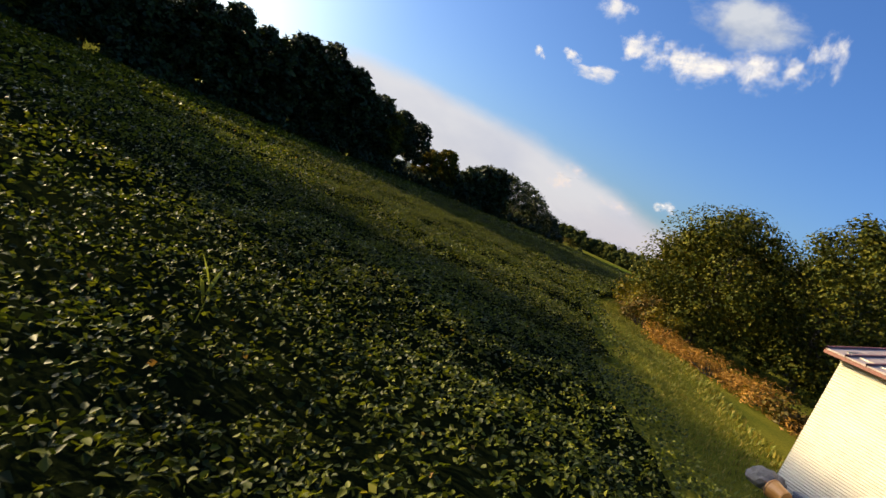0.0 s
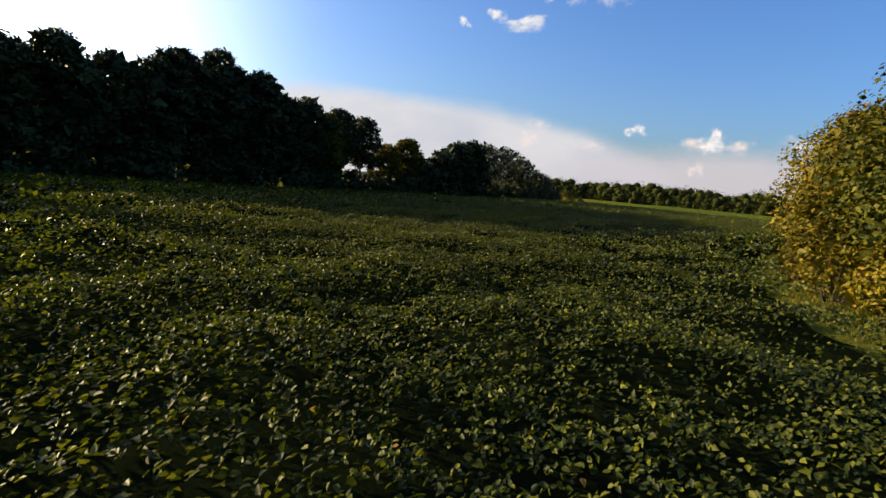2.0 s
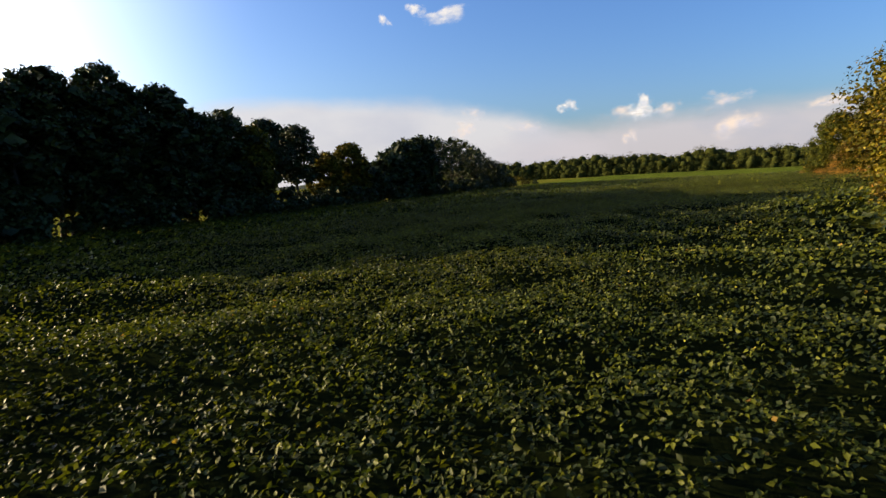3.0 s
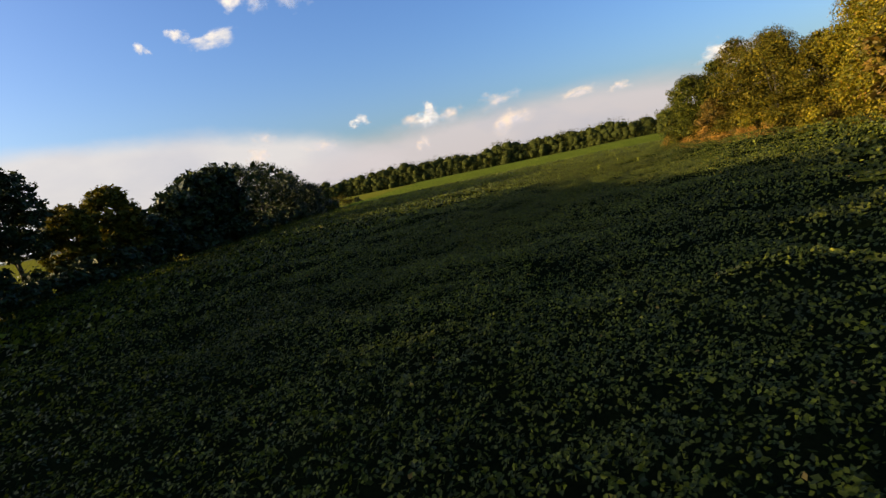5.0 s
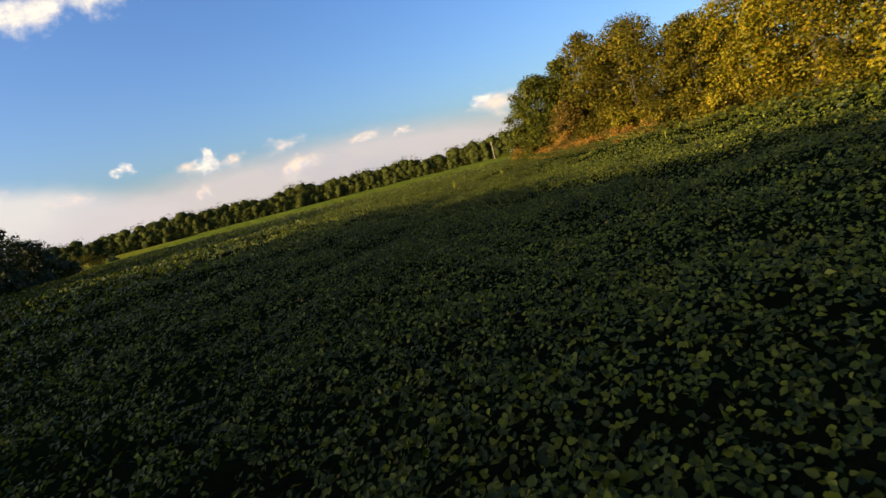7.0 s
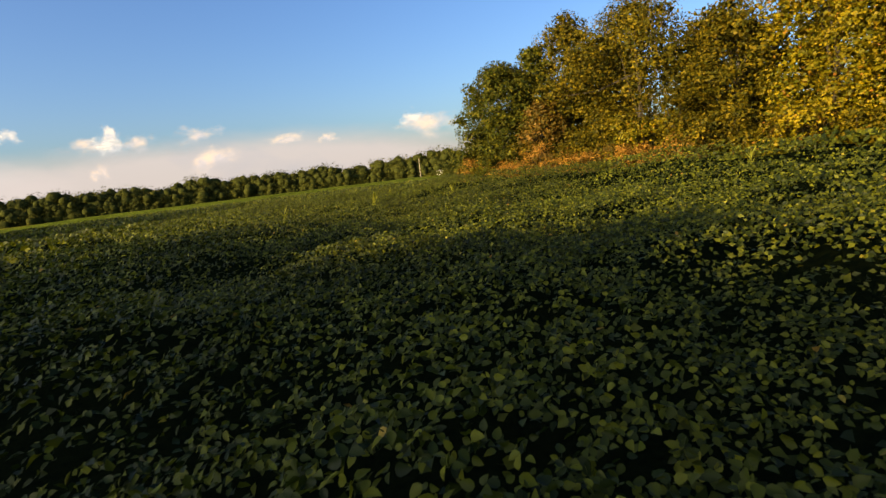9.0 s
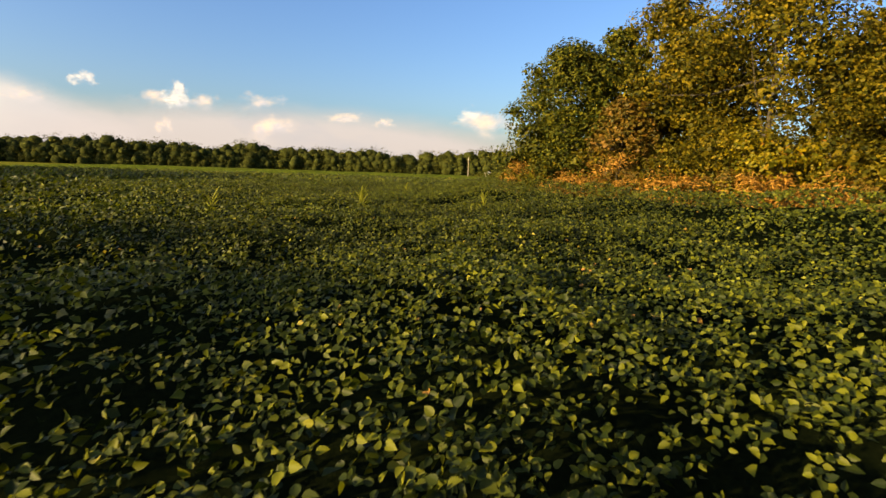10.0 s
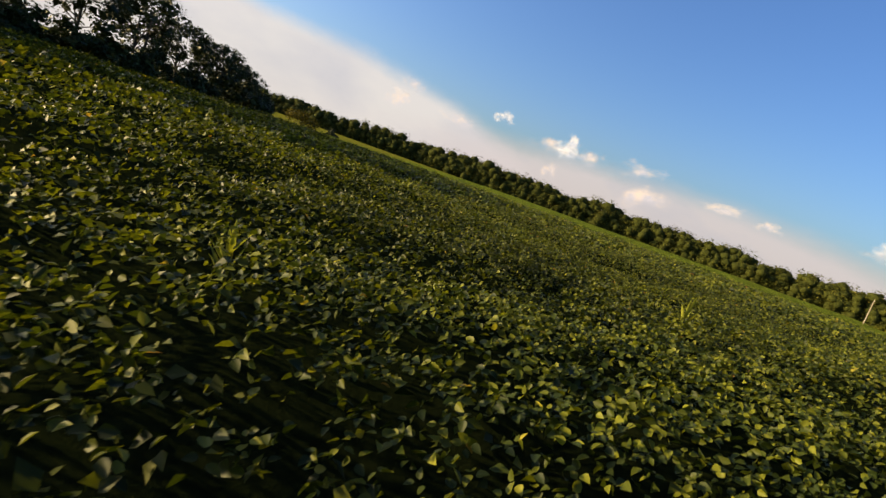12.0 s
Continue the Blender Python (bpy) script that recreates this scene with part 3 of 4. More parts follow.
for i, (py, hh, rr) in enumerate(HEDGEROW):
    dark = "tall dark green hedgerow tree with an open ragged crown" if hh > 10 else "smaller dark green tree in the field hedgerow"
    open_crown = 114 < py < 124 or py > 166
    tree("hedgerow_tree", hedge_x(py) - 1.0 + RNG.normal(0, 0.8), py, hh, rr * 1.28, OLIVE if i in (6, 21, 24, 25) else HEDGE, 4600 if 55 < py < 145 or py > 166 else 2600, 0.42 if py < 145 else (0.32 if py > 166 else 0.50), dark,
         0.34 if open_crown else 0.16, 62, 0.19 if py > 166 else 0.24, 0.26, 1 + (i % 3 == 0), "hedgerow trees", RNG.uniform(0.5, 0.68), 0.18, 1.4, (4 if py > 166 else 16) if open_crown else 38)
# second row, added behind the hedge to stop sun leaking through its crowns
for py, hh, rr in HEDGEROW[1:22]:
    tree("hedgerow_tree", hedge_x(py) - 5.6 + RNG.normal(0, 0.6), py + 2.4, hh * 0.88, rr * 1.4, HEDGE, 1300, 0.6, "dark green tree added behind the hedgerow to block the sun", 0.2, 48, 0.28, 0.22, 1, "hedgerow trees", 0.62, 0.14, 1.2, 36)
for py in np.arange(6, 224, 4.4):
    hh = RNG.uniform(4.0, 5.6)
    shrub("hedge_shrub", hedge_x(py) + 1.6 + RNG.normal(0, 0.7), py, hh, RNG.uniform(2.8, 3.5), HEDGE, 900, 0.5, "dense dark green shrub at the foot of the hedgerow", group="hedgerow shrubs")
shrub("field_bush", 32.4, 232, 4.4, 3.4, OLIVE, 900, 0.4, "rounded green bush beyond the end of the hedgerow")
shrub("field_bush", 38.9, 238, 2.4, 1.7, HEDGE, 700, 0.35, "small dark bush standing alone in the field")

# the wood on the other side of the field: (x, y, height, radius, leaf, leaves, label)
RIM = "leafy tree at the rim of the wood, lit by low sun"
WOOD = [(17.9, 41.4, 10.6, 6.0, GREEN, 30000, "broad round-crowned green tree beside the grass track"), (23.8, 37.4, 12.2, 5.2, GREEN, 24000, "tall broad green tree behind dry brush near the shed"),
        (28.0, 22.0, 9.0, 5.0, GREEN, 8000, "green tree behind the metal shed"), (17.8, 47.6, 8.4, 4.4, OLIVE, 16000, RIM), (22.6, 56.6, 9.8, 4.5, YELLOW, 18000, "yellowing bushy tree overhanging the field edge"),
        (28.4, 65.6, 11.6, 5.0, OLIVE, 13000, RIM), (34.8, 71.6, 12.2, 5.0, RUSSET, 12000, "russet-tinged tree at the rim of the wood"), (42.6, 77.4, 13.8, 5.0, YELLOW, 14000, "tall yellowing tree at the rim of the wood"),
        (50.4, 81.2, 15.0, 5.2, OLIVE, 15000, RIM), (56.4, 86.2, 16.0, 5.0, YELLOW, 22000, "tall yellowing tree catching the evening sun"), (58.8, 90.8, 14.4, 4.4, YELLOW, 22000, "tall golden-yellow tree catching the evening sun"),
        (60.8, 96.6, 11.0, 4.0, OLIVE, 16000, RIM), (61.8, 103.2, 13.2, 6.4, OLIVE, 36000, "broad round-topped olive-green tree at the rim of the wood"), (60.0, 114.2, 10.4, 4.2, GREEN, 34000, "dense green tree at the end of the wood"),
        (63.4, 109.2, 13.4, 4.4, OLIVE, 18000, RIM), (63.0, 112.4, 11.6, 3.6, GREEN, 16000, RIM), (58.6, 109.8, 6.6, 2.5, RUSSET, 9000, "small russet tree in front of the wood"),
        (68.5, 108.5, 12.0, 5.0, OLIVE, 6000, RIM), (69.5, 98.5, 11.6, 5.4, OLIVE, 6000, RIM), (66.5, 90.0, 14.4, 5.4, OLIVE, 6000, RIM), (64.0, 80.0, 14.8, 5.6, GREEN, 6000, RIM),
        (51.5, 71.5, 13.6, 5.4, OLIVE, 5000, RIM), (41.0, 64.0, 12.6, 5.4, OLIVE, 5000, RIM), (32.0, 53.0, 11.8, 5.4, GREEN, 5000, RIM), (32.0, 42.0, 8.8, 5.2, GREEN, 5000, RIM), (35.0, 29.0, 8.8, 5.2, GREEN, 5000, RIM)]
for wx, wy, hh, rr, mat, cnt, text in WOOD:
    near = cnt > 8000
    fine = wy > 76 and near
    tree("woodland_tree", wx, wy, hh, rr, mat, int(cnt * 0.78) if fine else int(cnt * 0.66), (0.21 if fine else 0.24) if near else 0.55, text, 0.0, 74 if near else 50, 0.28, 0.22, 1, "trees of the wood", 0.4, 0.12, 1.22, 50 if near else 18)
# brush along the foot of the wood
STALKY = (np.array([(0, 0, 0), (.11, .4, .03), (0, 1, -.12), (-.11, .4, .03)]), [(0, 1, 2), (0, 2, 3)])


def edge_brush(px, py, dry):
    draw = RNG.random()
    pick = BRUSH if dry and draw < (0.8 if py < 100 else 0.55) else (OLIVE if RNG.random() < 0.5 else (YELLOW if draw < 0.7 else RUSSET))
    tall = (RNG.uniform(0.9, 1.5) if py < 40 else RNG.uniform(1.7, 2.7)) if dry else RNG.uniform(2.0, 3.6)
    shrub("edge_shrub", px, py, tall, RNG.uniform(1.1, 1.6), pick, 1250 if pick is BRUSH else 1050, 0.24 if pick is BRUSH else 0.19,
          "dry orange-brown brush at the foot of the wood" if pick is BRUSH else "leafy understorey shrub along the wood's edge", group="brush along the wood",
          outline=STALKY if pick is BRUSH else None)


for i in range(44):
    py = 18.5 + i / 43 * 96
    px = float(edge_x(py)) + float(np.interp(py, [14, 20.7, 26.6, 34, 43, 95, 104], [9.5, 8.2, 6.0, 3.7, 1.9, 1.5, 1.2])) + RNG.uniform(0, 0.9)
    edge_brush(px, py, (py < 34) or (py > 97))
for px, py in ((55.6, 113.4), (57.0, 115.4), (58.6, 117.0), (60.6, 118.2), (62.6, 119.5), (65.0, 121.2), (67.6, 122.6), (56.2, 111.2), (55.4, 108.6), (60.4, 116.4), (64.0, 118.2), (70.0, 125.0), (74.0, 127.6)):
    edge_brush(px, py, True)
for i in range(12):
    py = 97.6 + 1.35 * i
    shrub("edge_shrub", float(edge_x(py)) + RNG.uniform(0.1, 0.8), py, RNG.uniform(1.5, 2.3), RNG.uniform(1.0, 1.4), BRUSH if i % 4 else RUSSET, 1250, 0.22,
          "dry orange-brown brush at the foot of the wood", group="brush along the wood", outline=STALKY)

for px, py, tall, wide, pick in ((56.6, 112.6, 3.4, 1.9, GREEN), (56.9, 110.0, 3.6, 2.0, OLIVE), (58.0, 115.2, 3.0, 1.8, GREEN), (60.2, 117.0, 3.2, 1.9, GREEN), (56.2, 105.0, 3.8, 2.1, OLIVE), (55.2, 101.0, 4.6, 2.3, YELLOW), (56.0, 103.4, 5.4, 2.5, OLIVE), (56.0, 98.8, 5.0, 2.4, OLIVE), (54.8, 96.6, 3.6, 2.0, OLIVE), (54.2, 92.0, 4.2, 2.2, YELLOW)):
    shrub("edge_shrub", px, py, tall, wide, pick, 2600, 0.19, "leafy understorey shrub along the wood's edge", group="brush along the wood")

# ---------------------------------------------------------------- far distance
# the far side of the field: a closed, uneven line of crowns in two ranks
FARWOOD_C, FARWOOD_R, CORE_C, CORE_R = [], [], [], []
FAR_TOP = np.array([(-60, 15.4), (30, 15.8), (72, 17.2), (113, 18.4), (185, 18.4), (208, 19.6), (243, 20.8), (258, 17.8), (266, 16.8), (278, 18.8), (304, 19.6), (332, 19.0), (360, 18.0)])


def far_tree(p, back, wide, top):
    """A round-headed crown that begins near the ground; neighbours grow into one another."""
    for t, k in ((0.14, 0.95), (0.40, 0.95), (0.66, 0.72)):
        CORE_C.append((p[0] + RNG.normal(0, 0.9), p[1] + back + RNG.normal(0, 0.9), t * top))
        CORE_R.append(min(wide * k, 0.34 * top))
    for k in range(11):
        t, turn = (k + RNG.random()) / 11.0, k * 2.39996 + RNG.random()
        r = min(wide * RNG.uniform(0.34, 0.62), 0.3 * top)
        out = wide * math.sqrt(1 - t ** 2.2) * RNG.uniform(0.4, 0.9)
        FARWOOD_C.append((p[0] + out * math.cos(turn), p[1] + back + out * math.sin(turn), 0.8 + t * (top - 0.8 - r)))
        FARWOOD_R.append(r)


for a, b in zip(FAR_LINE, FAR_LINE[1:]):
    n = int(np.linalg.norm(b - a) / 4.0)
    for i in range(n):
        p = a + (b - a) * (i + RNG.random()) / n
        top = float(np.interp(p[0], FAR_TOP[:, 0], FAR_TOP[:, 1])) * (0.80 + 0.36 * float(wave(p[0], p[1], 17.0, 41)))
        far_tree(p, RNG.uniform(0.5, 3.0), RNG.uniform(3.0, 5.4), top * RNG.uniform(0.36, 0.66))
        p = a + (b - a) * (i + RNG.random()) / n
        far_tree(p, RNG.uniform(4.0, 8.0), RNG.uniform(3.8, 6.4), top * RNG.uniform(0.68, 0.94))
        p = a + (b - a) * (i + RNG.random()) / n
        far_tree(p, RNG.uniform(9.0, 15.0), RNG.uniform(4.4, 8.2), top * RNG.uniform(0.86, 1.06))
distant_wood = empty("distant_wood", 200, 420, 0)
tagged(distant_wood, "long line of sunlit green woods across the field", "woodland", kind="stuff")
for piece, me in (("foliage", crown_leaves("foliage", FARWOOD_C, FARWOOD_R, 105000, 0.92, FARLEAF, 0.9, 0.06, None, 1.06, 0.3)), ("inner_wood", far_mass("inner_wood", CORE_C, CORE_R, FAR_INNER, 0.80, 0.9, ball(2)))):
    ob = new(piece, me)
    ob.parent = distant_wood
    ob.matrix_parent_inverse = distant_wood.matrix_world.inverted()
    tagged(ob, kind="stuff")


def hill():
    xs = np.linspace(-700, 700, 60)
    ys = np.linspace(0, 500, 12)
    gx, gy = np.meshgrid(xs, ys)
    z = 26 * np.exp(-((gx + 60) / 260) ** 2) * np.sin(np.clip(gy / 500, 0, 1) * np.pi) + 9 * np.exp(-((gx - 330) / 300) ** 2) * np.sin(gy / 500 * np.pi) + 3 * wave(gx, gy, 30, 3) * np.sin(gy / 500 * np.pi) - 0.3
    v = np.stack([gx, gy + 1250, z], -1).reshape(-1, 3)
    i = (np.arange(len(ys) - 1)[:, None] * len(xs) + np.arange(len(xs) - 1)[None]).ravel()
    return raw_mesh("distant_hill", v, np.stack([i, i + 1, i + len(xs) + 1, i + len(xs)], 1).ravel(), np.full(len(i), 4), FARLEAF)


tagged(new("distant_hill", hill()), "low wooded hill on the horizon", "hill", kind="structure")

# ---------------------------------------------------------------- clouds, far behind everything
CLOUD_R = 2300.0
CUMULUS = cloud_material("cumulus_vapour", (1.0, 0.90, 0.78), (0.66, 0.66, 0.70), (1.5, 1.1), 0.7, 0.66, 0.98, 1.0, 2.2)
GREYCU = cloud_material("grey_cumulus_vapour", (0.66, 0.66, 0.66), (0.42, 0.46, 0.54), (1.1, 0.9), 0.6, 0.80, 1.05, 0.92, 2.0)
PINK = cloud_material("pink_vapour", (1.0, 0.78, 0.60), (0.72, 0.66, 0.68), (1.8, 1.2), 0.9, 0.72, 1.0, 0.85, 2.0)
ANVIL = cloud_material("anvil_vapour", (0.70, 0.665, 0.66), (0.56, 0.55, 0.60), (1.6, 1.0), 0.45, 2.2, 2.5, 0.92)
BANK = cloud_material("haze_bank_vapour", (0.60, 0.55, 0.56), (0.48, 0.48, 0.55), (2.2, 1.0), 0.8, 2.2, 2.4, 0.9)


def cloud(az, el, half_w, half_h, mat, label, roll=0.0, far=0.0):
    """A veil of vapour on a shell round the place, at azimuth az, elevation el; half sizes in degrees."""
    r = CLOUD_R + far
    me = bpy.data.meshes.new("cloud")
    nx, ny = 20, 10
    verts, faces, uvs = [], [], []
    c, s = math.cos(radians(roll)), math.sin(radians(roll))
    for j in range(ny + 1):
        for i in range(nx + 1):
            u, w = 2 * i / nx - 1, 2 * j / ny - 1
            da, de = u * half_w, w * half_h
            a, e = radians(az + da * c + de * s), radians(el - da * s + de * c)
            verts.append((20 + r * math.sin(a) * math.cos(e), 80 + r * math.cos(a) * math.cos(e), r * math.sin(e)))
            uvs.append(((u + 1) / 2, (w + 1) / 2))
    for j in range(ny):
        for i in range(nx):
            q = j * (nx + 1) + i
            faces.append((q, q + 1, q + nx + 2, q + nx + 1))
    me.from_pydata(verts, [], faces)
    layer = me.uv_layers.new(name="veil")
    for loop in me.loops:
        layer.data[loop.index].uv = uvs[loop.vertex_index]
    me.materials.append(mat)
    return tagged(new("cloud", me), label, "cloud", kind="structure")


cloud(-6, -0.2, 34, 11.2, ANVIL, "wide pale anvil cloud low over the horizon", 3, 400)
cloud(36, -0.8, 40, 8.0, BANK, "long hazy cloud bank along the horizon", 3, 250)
cloud(14.0, 24.6, 7.5, 3.8, GREYCU, "broad grey veil of a cumulus cloud", -4, 60)
for a, e, w, hgt in ((5.4, 20.4, 3.2, 2.0), (8.0, 20.3, 3.6, 2.3), (10.8, 20.3, 4.0, 2.4), (13.6, 20.8, 4.2, 2.5), (16.6, 21.5, 4.2, 2.6), (19.4, 22.4, 3.4, 2.6), (21.4, 24.2, 2.8, 3.0)):
    cloud(a, e, w, hgt, CUMULUS, "ragged sunlit white cumulus cloud", -12)
cloud(1.4, 22.6, 3.0, 2.0, CUMULUS, "small white cumulus cloud")
cloud(2.4, 16.8, 3.4, 1.3, CUMULUS, "small white cloud streak", -6)
cloud(-0.8, 17.2, 1.7, 0.9, CUMULUS, "tiny white cloud wisp", -6)
cloud(-4.1, 16.2, 1.1, 0.9, CUMULUS, "tiny white cloud wisp")
cloud(22.0, 6.9, 1.3, 1.5, CUMULUS, "small towering white cumulus")
cloud(21.8, 5.9, 2.3, 1.3, CUMULUS, "small white cumulus under the tower")
cloud(20.0, 5.8, 2.6, 1.1, PINK, "small white cumulus")
cloud(24.2, 5.9, 2.4, 1.2, PINK, "small white cumulus")
cloud(14.7, 7.0, 1.7, 0.95, CUMULUS, "small white cumulus puff")
cloud(4.8, 7.0, 2.0, 1.2, PINK, "small white cumulus")
cloud(3.8, 5.2, 2.0, 1.3, PINK, "small white cumulus")
cloud(10.0, 5.2, 2.9, 1.1, PINK, "small pinkish cumulus")
cloud(29.2, 6.2, 3.6, 1.2, PINK, "small pinkish cloud streak", -8)
cloud(30.2, 3.9, 3.8, 1.7, PINK, "small peach-coloured cumulus", -8)
cloud(20.8, 3.5, 1.3, 1.1, PINK, "tiny peach-coloured cumulus puff")
cloud(37.4, 5.0, 3.6, 0.9, PINK, "thin pinkish cloud streak", -4)
cloud(41.4, 4.8, 1.8, 0.8, PINK, "tiny pinkish cloud puff")
cloud(50.6, 5.9, 2.6, 1.2, CUMULUS, "small peach-coloured cumulus cloud")
cloud(52.4, 4.9, 5.2, 2.0, PINK, "peach-coloured cumulus cloud")


# ---------------------------------------------------------------- the shed beside the track
def shed():
    """A metal-sided shed: wall sheets rolled into level ribs, gabled roof of ribbed panels."""
    ob = empty("metal_shed", 10.0, 13.2, 0, math.degrees(math.atan2(-0.84, 0.54)))
    tagged(ob, "cream metal shed with fine level ribs and a red-brown roof", "shed")
    long, deep, eave, pitch = 9.0, 6.4, 3.70, 0.068

    def ribbed(name, x0, y0, x1, y1, top):
        bm = bmesh.new()
        n = int(top / pitch) * 4
        d = Vector((x1 - x0, y1 - y0, 0)).normalized()
        out = Vector((d.y, -d.x, 0))
        rows = []
        for i in range(n + 1):
            z, o = i * pitch / 4, 0.009 * (1 + math.sin(i * math.pi / 2))
            rows.append([bm.verts.new(Vector((px, py, z)) + out * o) for px, py in ((x0, y0), (x1, y1))])
        back = [[bm.verts.new(Vector((px, py, z)) - out * 0.05) for px, py in ((x0, y0), (x1, y1))] for z in (0, top)]
        for a, c in zip(rows, rows[1:]):
            bm.faces.new((a[0], a[1], c[1], c[0]))
        bm.faces.new((back[0][1], back[0][0], back[1][0], back[1][1]))
        return part(name, bm, SIDING, ob)
    ribbed("wall", 0, 0, long, 0, eave)
    ribbed("wall", 0, deep, 0, 0, eave)
    ribbed("wall", long, 0, long, deep, eave)
    ribbed("wall", long, deep, 0, deep, eave)
    for gx in (0, long):
        bm = bmesh.new()
        f = [bm.verts.new((gx + o, py, pz)) for o in (-0.02, 0.02) for py, pz in ((0, eave), (deep, eave), (deep / 2, eave + 0.60))]
        bm.faces.new(f[:3]), bm.faces.new(f[3:][::-1])
        part("gable", bm, SIDING, ob)
    for side in (0, 1):
        sgn = 1 if side == 0 else -1
        y0, z0, y1, z1 = (-0.35 if side == 0 else deep + 0.35), eave - 0.15, deep / 2, eave + 0.68
        x = -0.25
        while x < long + 0.2:
            bm = bmesh.new()
            v = [bm.verts.new((px, py, pz + dz)) for dz in (0, 0.035) for px, py, pz in ((x, y0, z0), (x + 0.43, y0, z0), (x + 0.43, y1, z1), (x, y1, z1))]
            for q in ((3, 2, 1, 0), (4, 5, 6, 7), (0, 1, 5, 4), (1, 2, 6, 5), (2, 3, 7, 6), (3, 0, 4, 7)):
                bm.faces.new([v[i] for i in q])
            part("roof_panel", bm, ROOFLIGHT, ob)
            bm = bmesh.new()
            limb(bm, [(x, y0 - 0.01 * sgn, z0 + 0.05), (x, (y0 + y1) / 2, (z0 + z1) / 2 + 0.05), (x, y1, z1 + 0.05)], [0.035] * 3, 6)
            part("roof_rib", bm, ROOFING, ob, "dark red-brown roof rib")
            x += 0.45
        part("eave_board", box(bmesh.new(), -0.28, min(y0, y0 + 0.05 * sgn), z0 - 0.09, long + 0.28, max(y0, y0 + 0.05 * sgn), z0 - 0.002, 0.008), ROOFING, ob)
    for gx in (-0.27, long + 0.27):
        for y0 in (-0.35, deep + 0.35):
            bm = bmesh.new()
            limb(bm, [(gx, y0, eave - 0.15), (gx, deep / 2, eave + 0.70)], [0.06, 0.06], 4)
            part("rake_trim", bm, ROOFING, ob)
    return ob


shed()


def pail():
    ob = empty("pail", 9.3, 11.5, 0.24, 200)
    tagged(ob, "orange plastic pail lying on the grass by the shed", "pail")
    bm = bmesh.new()
    rings = [(0.0, 0.155), (0.02, 0.165), (0.34, 0.205), (0.36, 0.225), (0.385, 0.225), (0.385, 0.205), (0.35, 0.195), (0.03, 0.15)]
    loops = [[bm.verts.new((r * math.cos(a * math.pi / 10), -z, r * math.sin(a * math.pi / 10))) for a in range(20)] for z, r in rings]
    for a, c in zip(loops, loops[1:]):
        for i in range(20):
            bm.faces.new((a[i], a[(i + 1) % 20], c[(i + 1) % 20], c[i]))
    bm.faces.new(loops[0]), bm.faces.new(loops[-1][::-1])
    part("bucket", bm, ORANGE, ob)
    bm = bmesh.new()
    limb(bm, [(0.225 * math.cos(a), -0.37 - 0.05 * math.sin(a * 1.0), 0.225 * math.sin(a) - 0.02) for a in np.linspace(math.pi, 2 * math.pi, 10)], [0.006] * 10, 5)
    part("bail", bm, BLUEGREY, ob, "thin wire handle")


pail()


def crate():
    ob = empty("tool_crate", 9.85, 11.75, 0, -57)
    tagged(ob, "dark blue-grey crate standing against the shed wall", "crate")
    part("body", box(bmesh.new(), -0.22, -0.16, 0, 0.22, 0.16, 0.34, 0.02), BLUEGREY, ob)
    part("lid", box(bmesh.new(), -0.235, -0.175, 0.343, 0.235, 0.175, 0.40, 0.015), BLUEGREY, ob)
    part("latch", box(bmesh.new(), -0.03, -0.185, 0.28, 0.03, -0.163, 0.36, 0.004), WHITE, ob, "small pale latch")


crate()


def boulder(x, y, r):
    bm = bmesh.new()
    bmesh.ops.create_icosphere(bm, subdivisions=3, radius=r)
    for v in bm.verts:
        v.co *= 1 + 0.28 * noise.noise(v.co * 2.2 / r + Vector((x, y, 0)))
        v.co.z = v.co.z * 0.8 + r * 0.45
    ob = part("boulder", bm, STONE)
    ob.location = (x, y, 0)
    tagged(ob, "rough grey-brown boulder at the shed's corner", "boulder")


boulder(9.35, 12.5, 0.36)
boulder(9.75, 12.75, 0.28)


# grass on the track between the crop and the brush
def track_grass():
    n = 20000
    y = RNG.uniform(6, 56, n)
    x = edge_x(y) + RNG.uniform(0.05, 1.0, n) * np.where(y < 45, 5.0, 1.8)
    tall = np.clip((x - edge_x(y) - 4.0) / 1.2, 0, 1) * (y < 45)
    head = RNG.uniform(0, 6.28, n)
    nrm = np.stack([np.cos(head + 3.14), np.sin(head + 3.14), RNG.uniform(0.1, 0.7, n)], 1)
    return leaves("track_grass", np.stack([x, y, 0 * x], 1), head, nrm, RNG.uniform(0.06, 0.14, n) * (1 + 1.8 * tall), STRAP_WIDE, BLADE)


STRAP_WIDE = (STRAP[0] * np.array([3.2, 1, 1]), STRAP[1])
tagged(new("track_grass", track_grass()), "short sunlit grass and dry blades on the field track", "grass", kind="stuff")


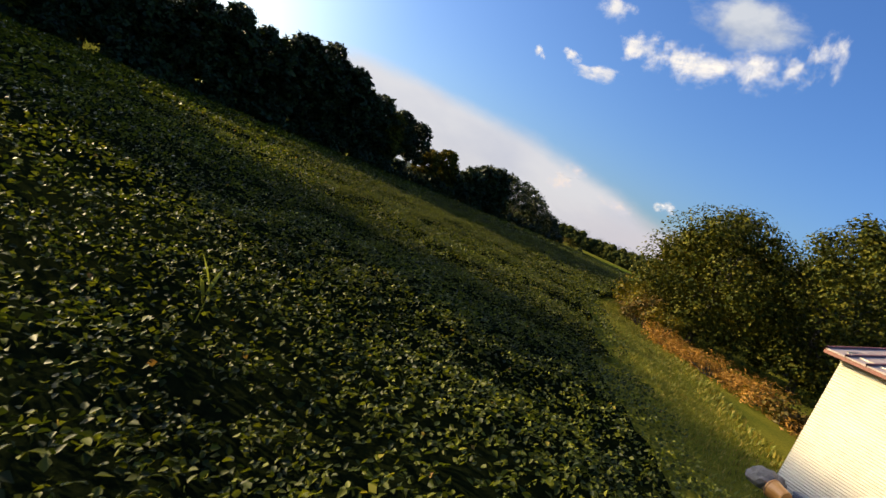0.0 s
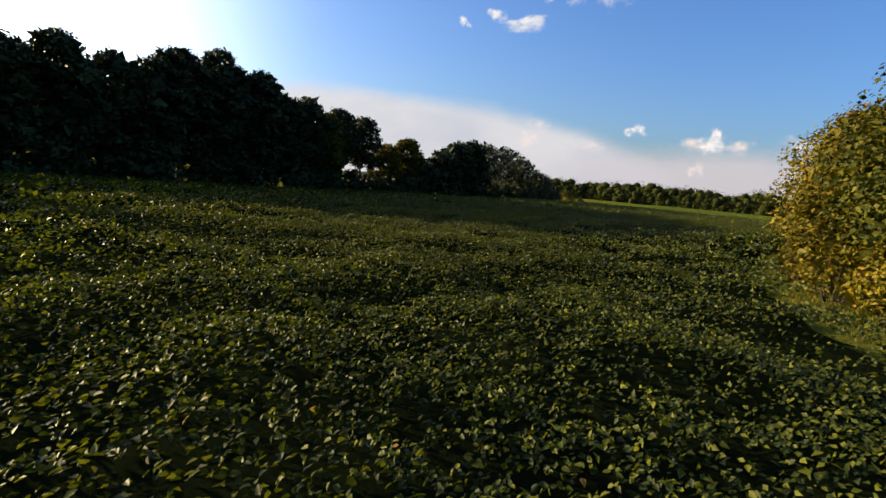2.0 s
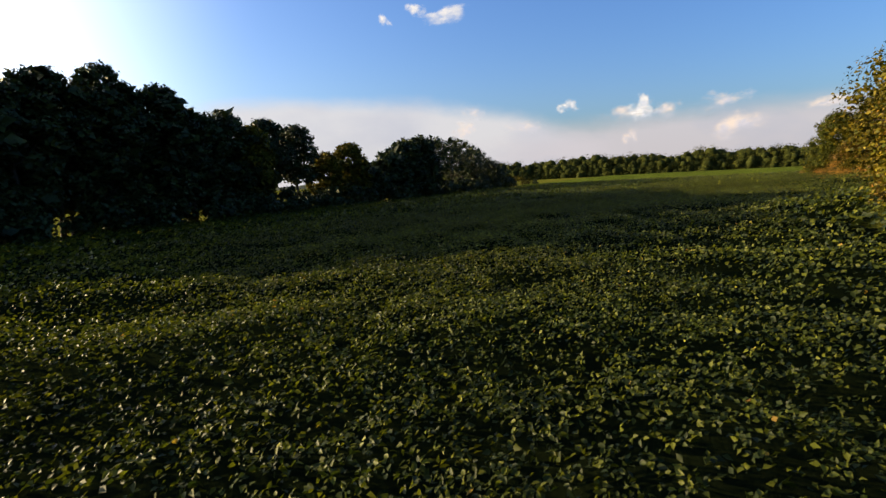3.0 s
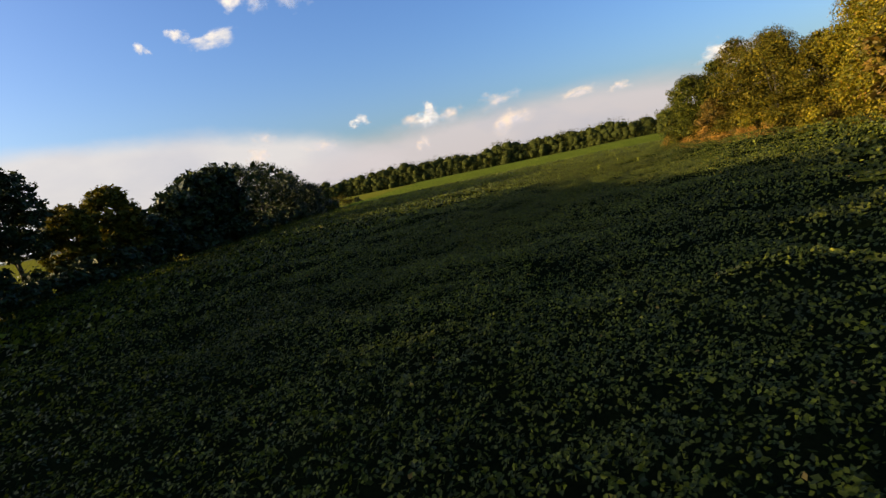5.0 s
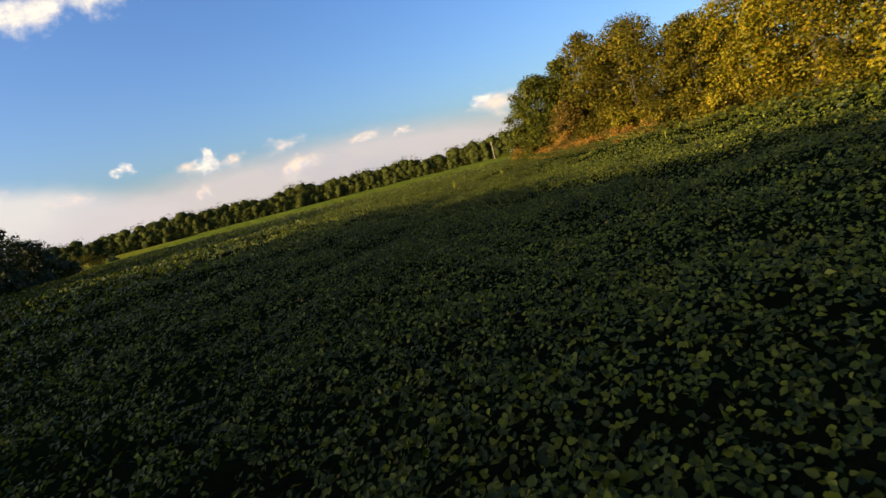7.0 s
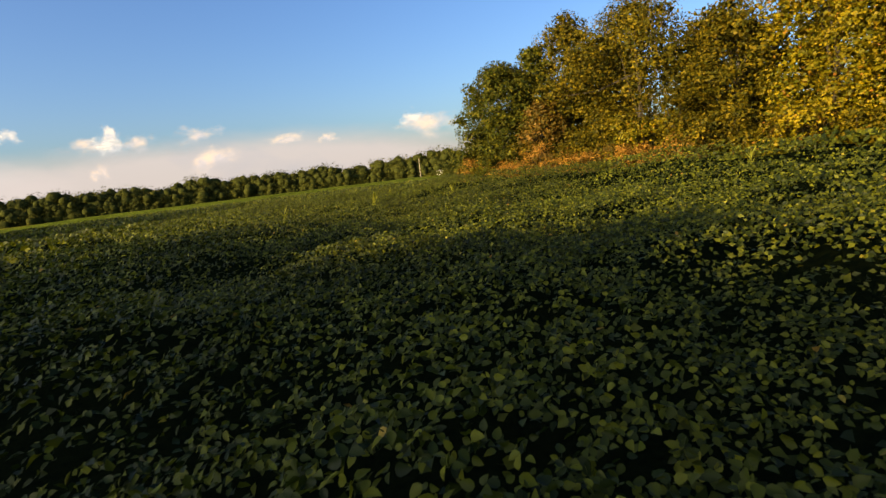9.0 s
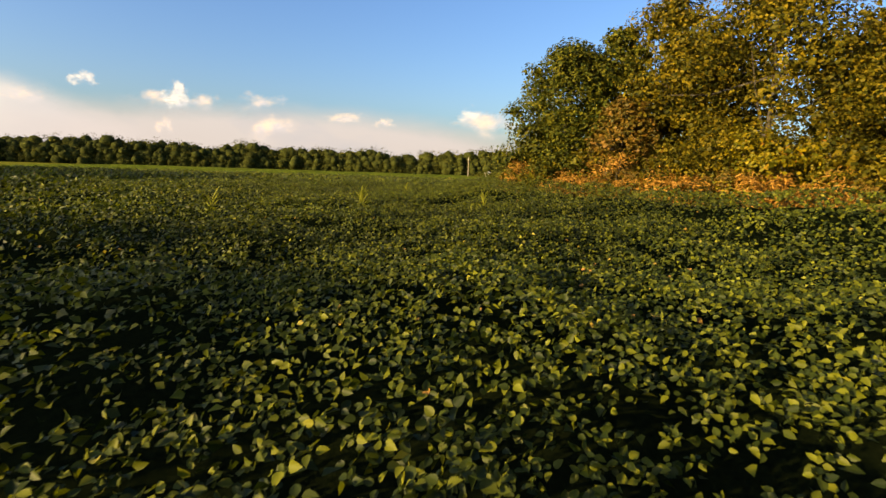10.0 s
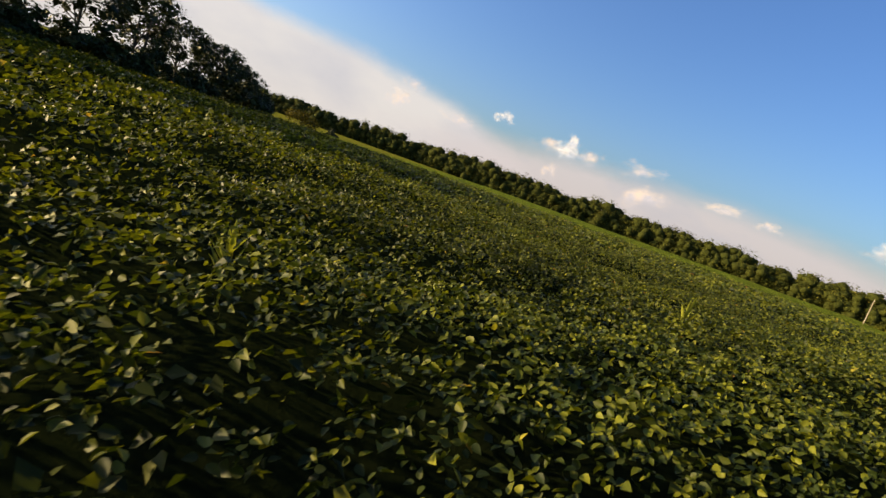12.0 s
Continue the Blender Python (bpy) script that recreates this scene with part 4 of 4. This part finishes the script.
# tall weeds that stand out of the crop
def weed(x, y, height, count):
    ob = empty("weed", x, y, float(land(x, y)))
    tagged(ob, "tall yellow-green grassy weed standing above the beans", "weed", "weeds in the crop")
    bm = bmesh.new()
    limb(bm, [(0, 0, 0), (0.03, 0.01, height * 0.5), (0.01, 0.04, height * 0.92)], [0.012, 0.009, 0.004], 5)
    part("stalk", bm, WEEDY, ob)
    for i in range(count):
        a, z = RNG.uniform(0, 6.28), height * RNG.uniform(0.35, 0.82)
        reach, rise = RNG.uniform(0.14, 0.34), RNG.uniform(0.30, 0.55)
        bm = bmesh.new()
        rows = []
        for t, w in ((0, 0.014), (0.35, 0.030), (0.7, 0.022), (1.0, 0.002)):
            p = Vector((math.cos(a) * reach * t, math.sin(a) * reach * t, z + rise * t - 0.35 * t * t * reach))
            o = Vector((-math.sin(a), math.cos(a), 0)) * w
            rows.append((bm.verts.new(p - o), bm.verts.new(p + Vector((0, 0, -w * 0.5))), bm.verts.new(p + o)))
        for p, q in zip(rows, rows[1:]):
            bm.faces.new((p[0], p[1], q[1], q[0])), bm.faces.new((p[1], p[2], q[2], q[1]))
        part("blade", bm, WEEDY, ob)


for wx, wy, hh, cnt in ((49.8, 119.0, 1.35, 10), (44.7, 93.5, 1.5, 14), (27.0, 111.2, 1.25, 9), (35.6, 113.4, 1.3, 9), (-2.2, 6.8, 1.0, 5), (40.3, 111.5, 1.65, 26), (44.5, 109.1, 1.4, 16), (42.6, 116.0, 1.05, 10)):
    weed(wx, wy, hh, cnt)


# ---------------------------------------------------------------- beyond the field
def house(x, y, turn, w, d, wall_h, rise, label):
    ob = empty("house", x, y, 0, turn)
    tagged(ob, label, "house")
    part("wall", box(bmesh.new(), -w / 2, -d / 2, 0, w / 2, d / 2, wall_h, 0.02), WHITE, ob)
    bm = bmesh.new()
    o = 0.35
    v = [bm.verts.new(p) for p in ((-w / 2 - o, -d / 2 - o, wall_h), (w / 2 + o, -d / 2 - o, wall_h), (w / 2 + o, d / 2 + o, wall_h), (-w / 2 - o, d / 2 + o, wall_h), (-w / 2 - o, 0, wall_h + rise), (w / 2 + o, 0, wall_h + rise))]
    for q in ((0, 1, 5, 4), (2, 3, 4, 5), (0, 4, 3), (1, 2, 5), (3, 2, 1, 0)):
        bm.faces.new([v[i] for i in q])
    part("roof", bm, GREYROOF, ob)
    for px in (-w * 0.3, w * 0.05, w * 0.32):
        win = part("window", box(bmesh.new(), px - 0.5, -d / 2 - 0.06, 0.9, px + 0.5, -d / 2 - 0.003, 2.1, 0.01), BLUEGREY, ob)


house(182.5, 195.8, 20, 4.6, 4.0, 2.3, 0.9, "white house with a grey roof beyond the field")
house(261, 275, 35, 4.5, 3.5, 2.5, 0.9, "small white house at the foot of the distant woods")


def utility_pole(x, y, h):
    ob = empty("utility_pole", x, y, 0, 30)
    tagged(ob, "weathered wooden utility pole by the distant woods", "utility pole")
    bm = bmesh.new()
    limb(bm, [(0, 0, 0), (0, 0, h / 2), (0, 0, h)], [0.20, 0.17, 0.13], 8)
    part("post", bm, POLEWOOD, ob)
    part("crossarm", box(bmesh.new(), -1.1, -0.16, h - 0.9, 1.1, -0.03, h - 0.72, 0.01), POLEWOOD, ob)
    for ix in (-0.95, -0.35, 0.35, 0.95):
        bm = bmesh.new()
        limb(bm, [(ix, -0.1, h - 0.72), (ix, -0.1, h - 0.62), (ix, -0.1, h - 0.52)], [0.03, 0.06, 0.035], 8)
        part("insulator", bm, WHITE, ob)


utility_pole(246.5, 277, 10.5)
for sx, sy, hh, rr in ((172.9, 195.7, 2.6, 2.4), (178.4, 201.9, 3.2, 2.2), (190.0, 195.0, 3.8, 3.0), (194.7, 216.9, 4.6, 3.4), (207.9, 229.4, 4.2, 3.2), (220.8, 242.2, 4.4, 3.4), (229.8, 253.5, 3.6, 3.0), (238.4, 265.1, 3.2, 2.8)):
    shrub("garden_shrub", sx, sy, hh, rr, YELLOW if sx < 190 else GREEN, 700, 0.4, "yellow-green bush near the house beyond the field", group="bushes by the houses")
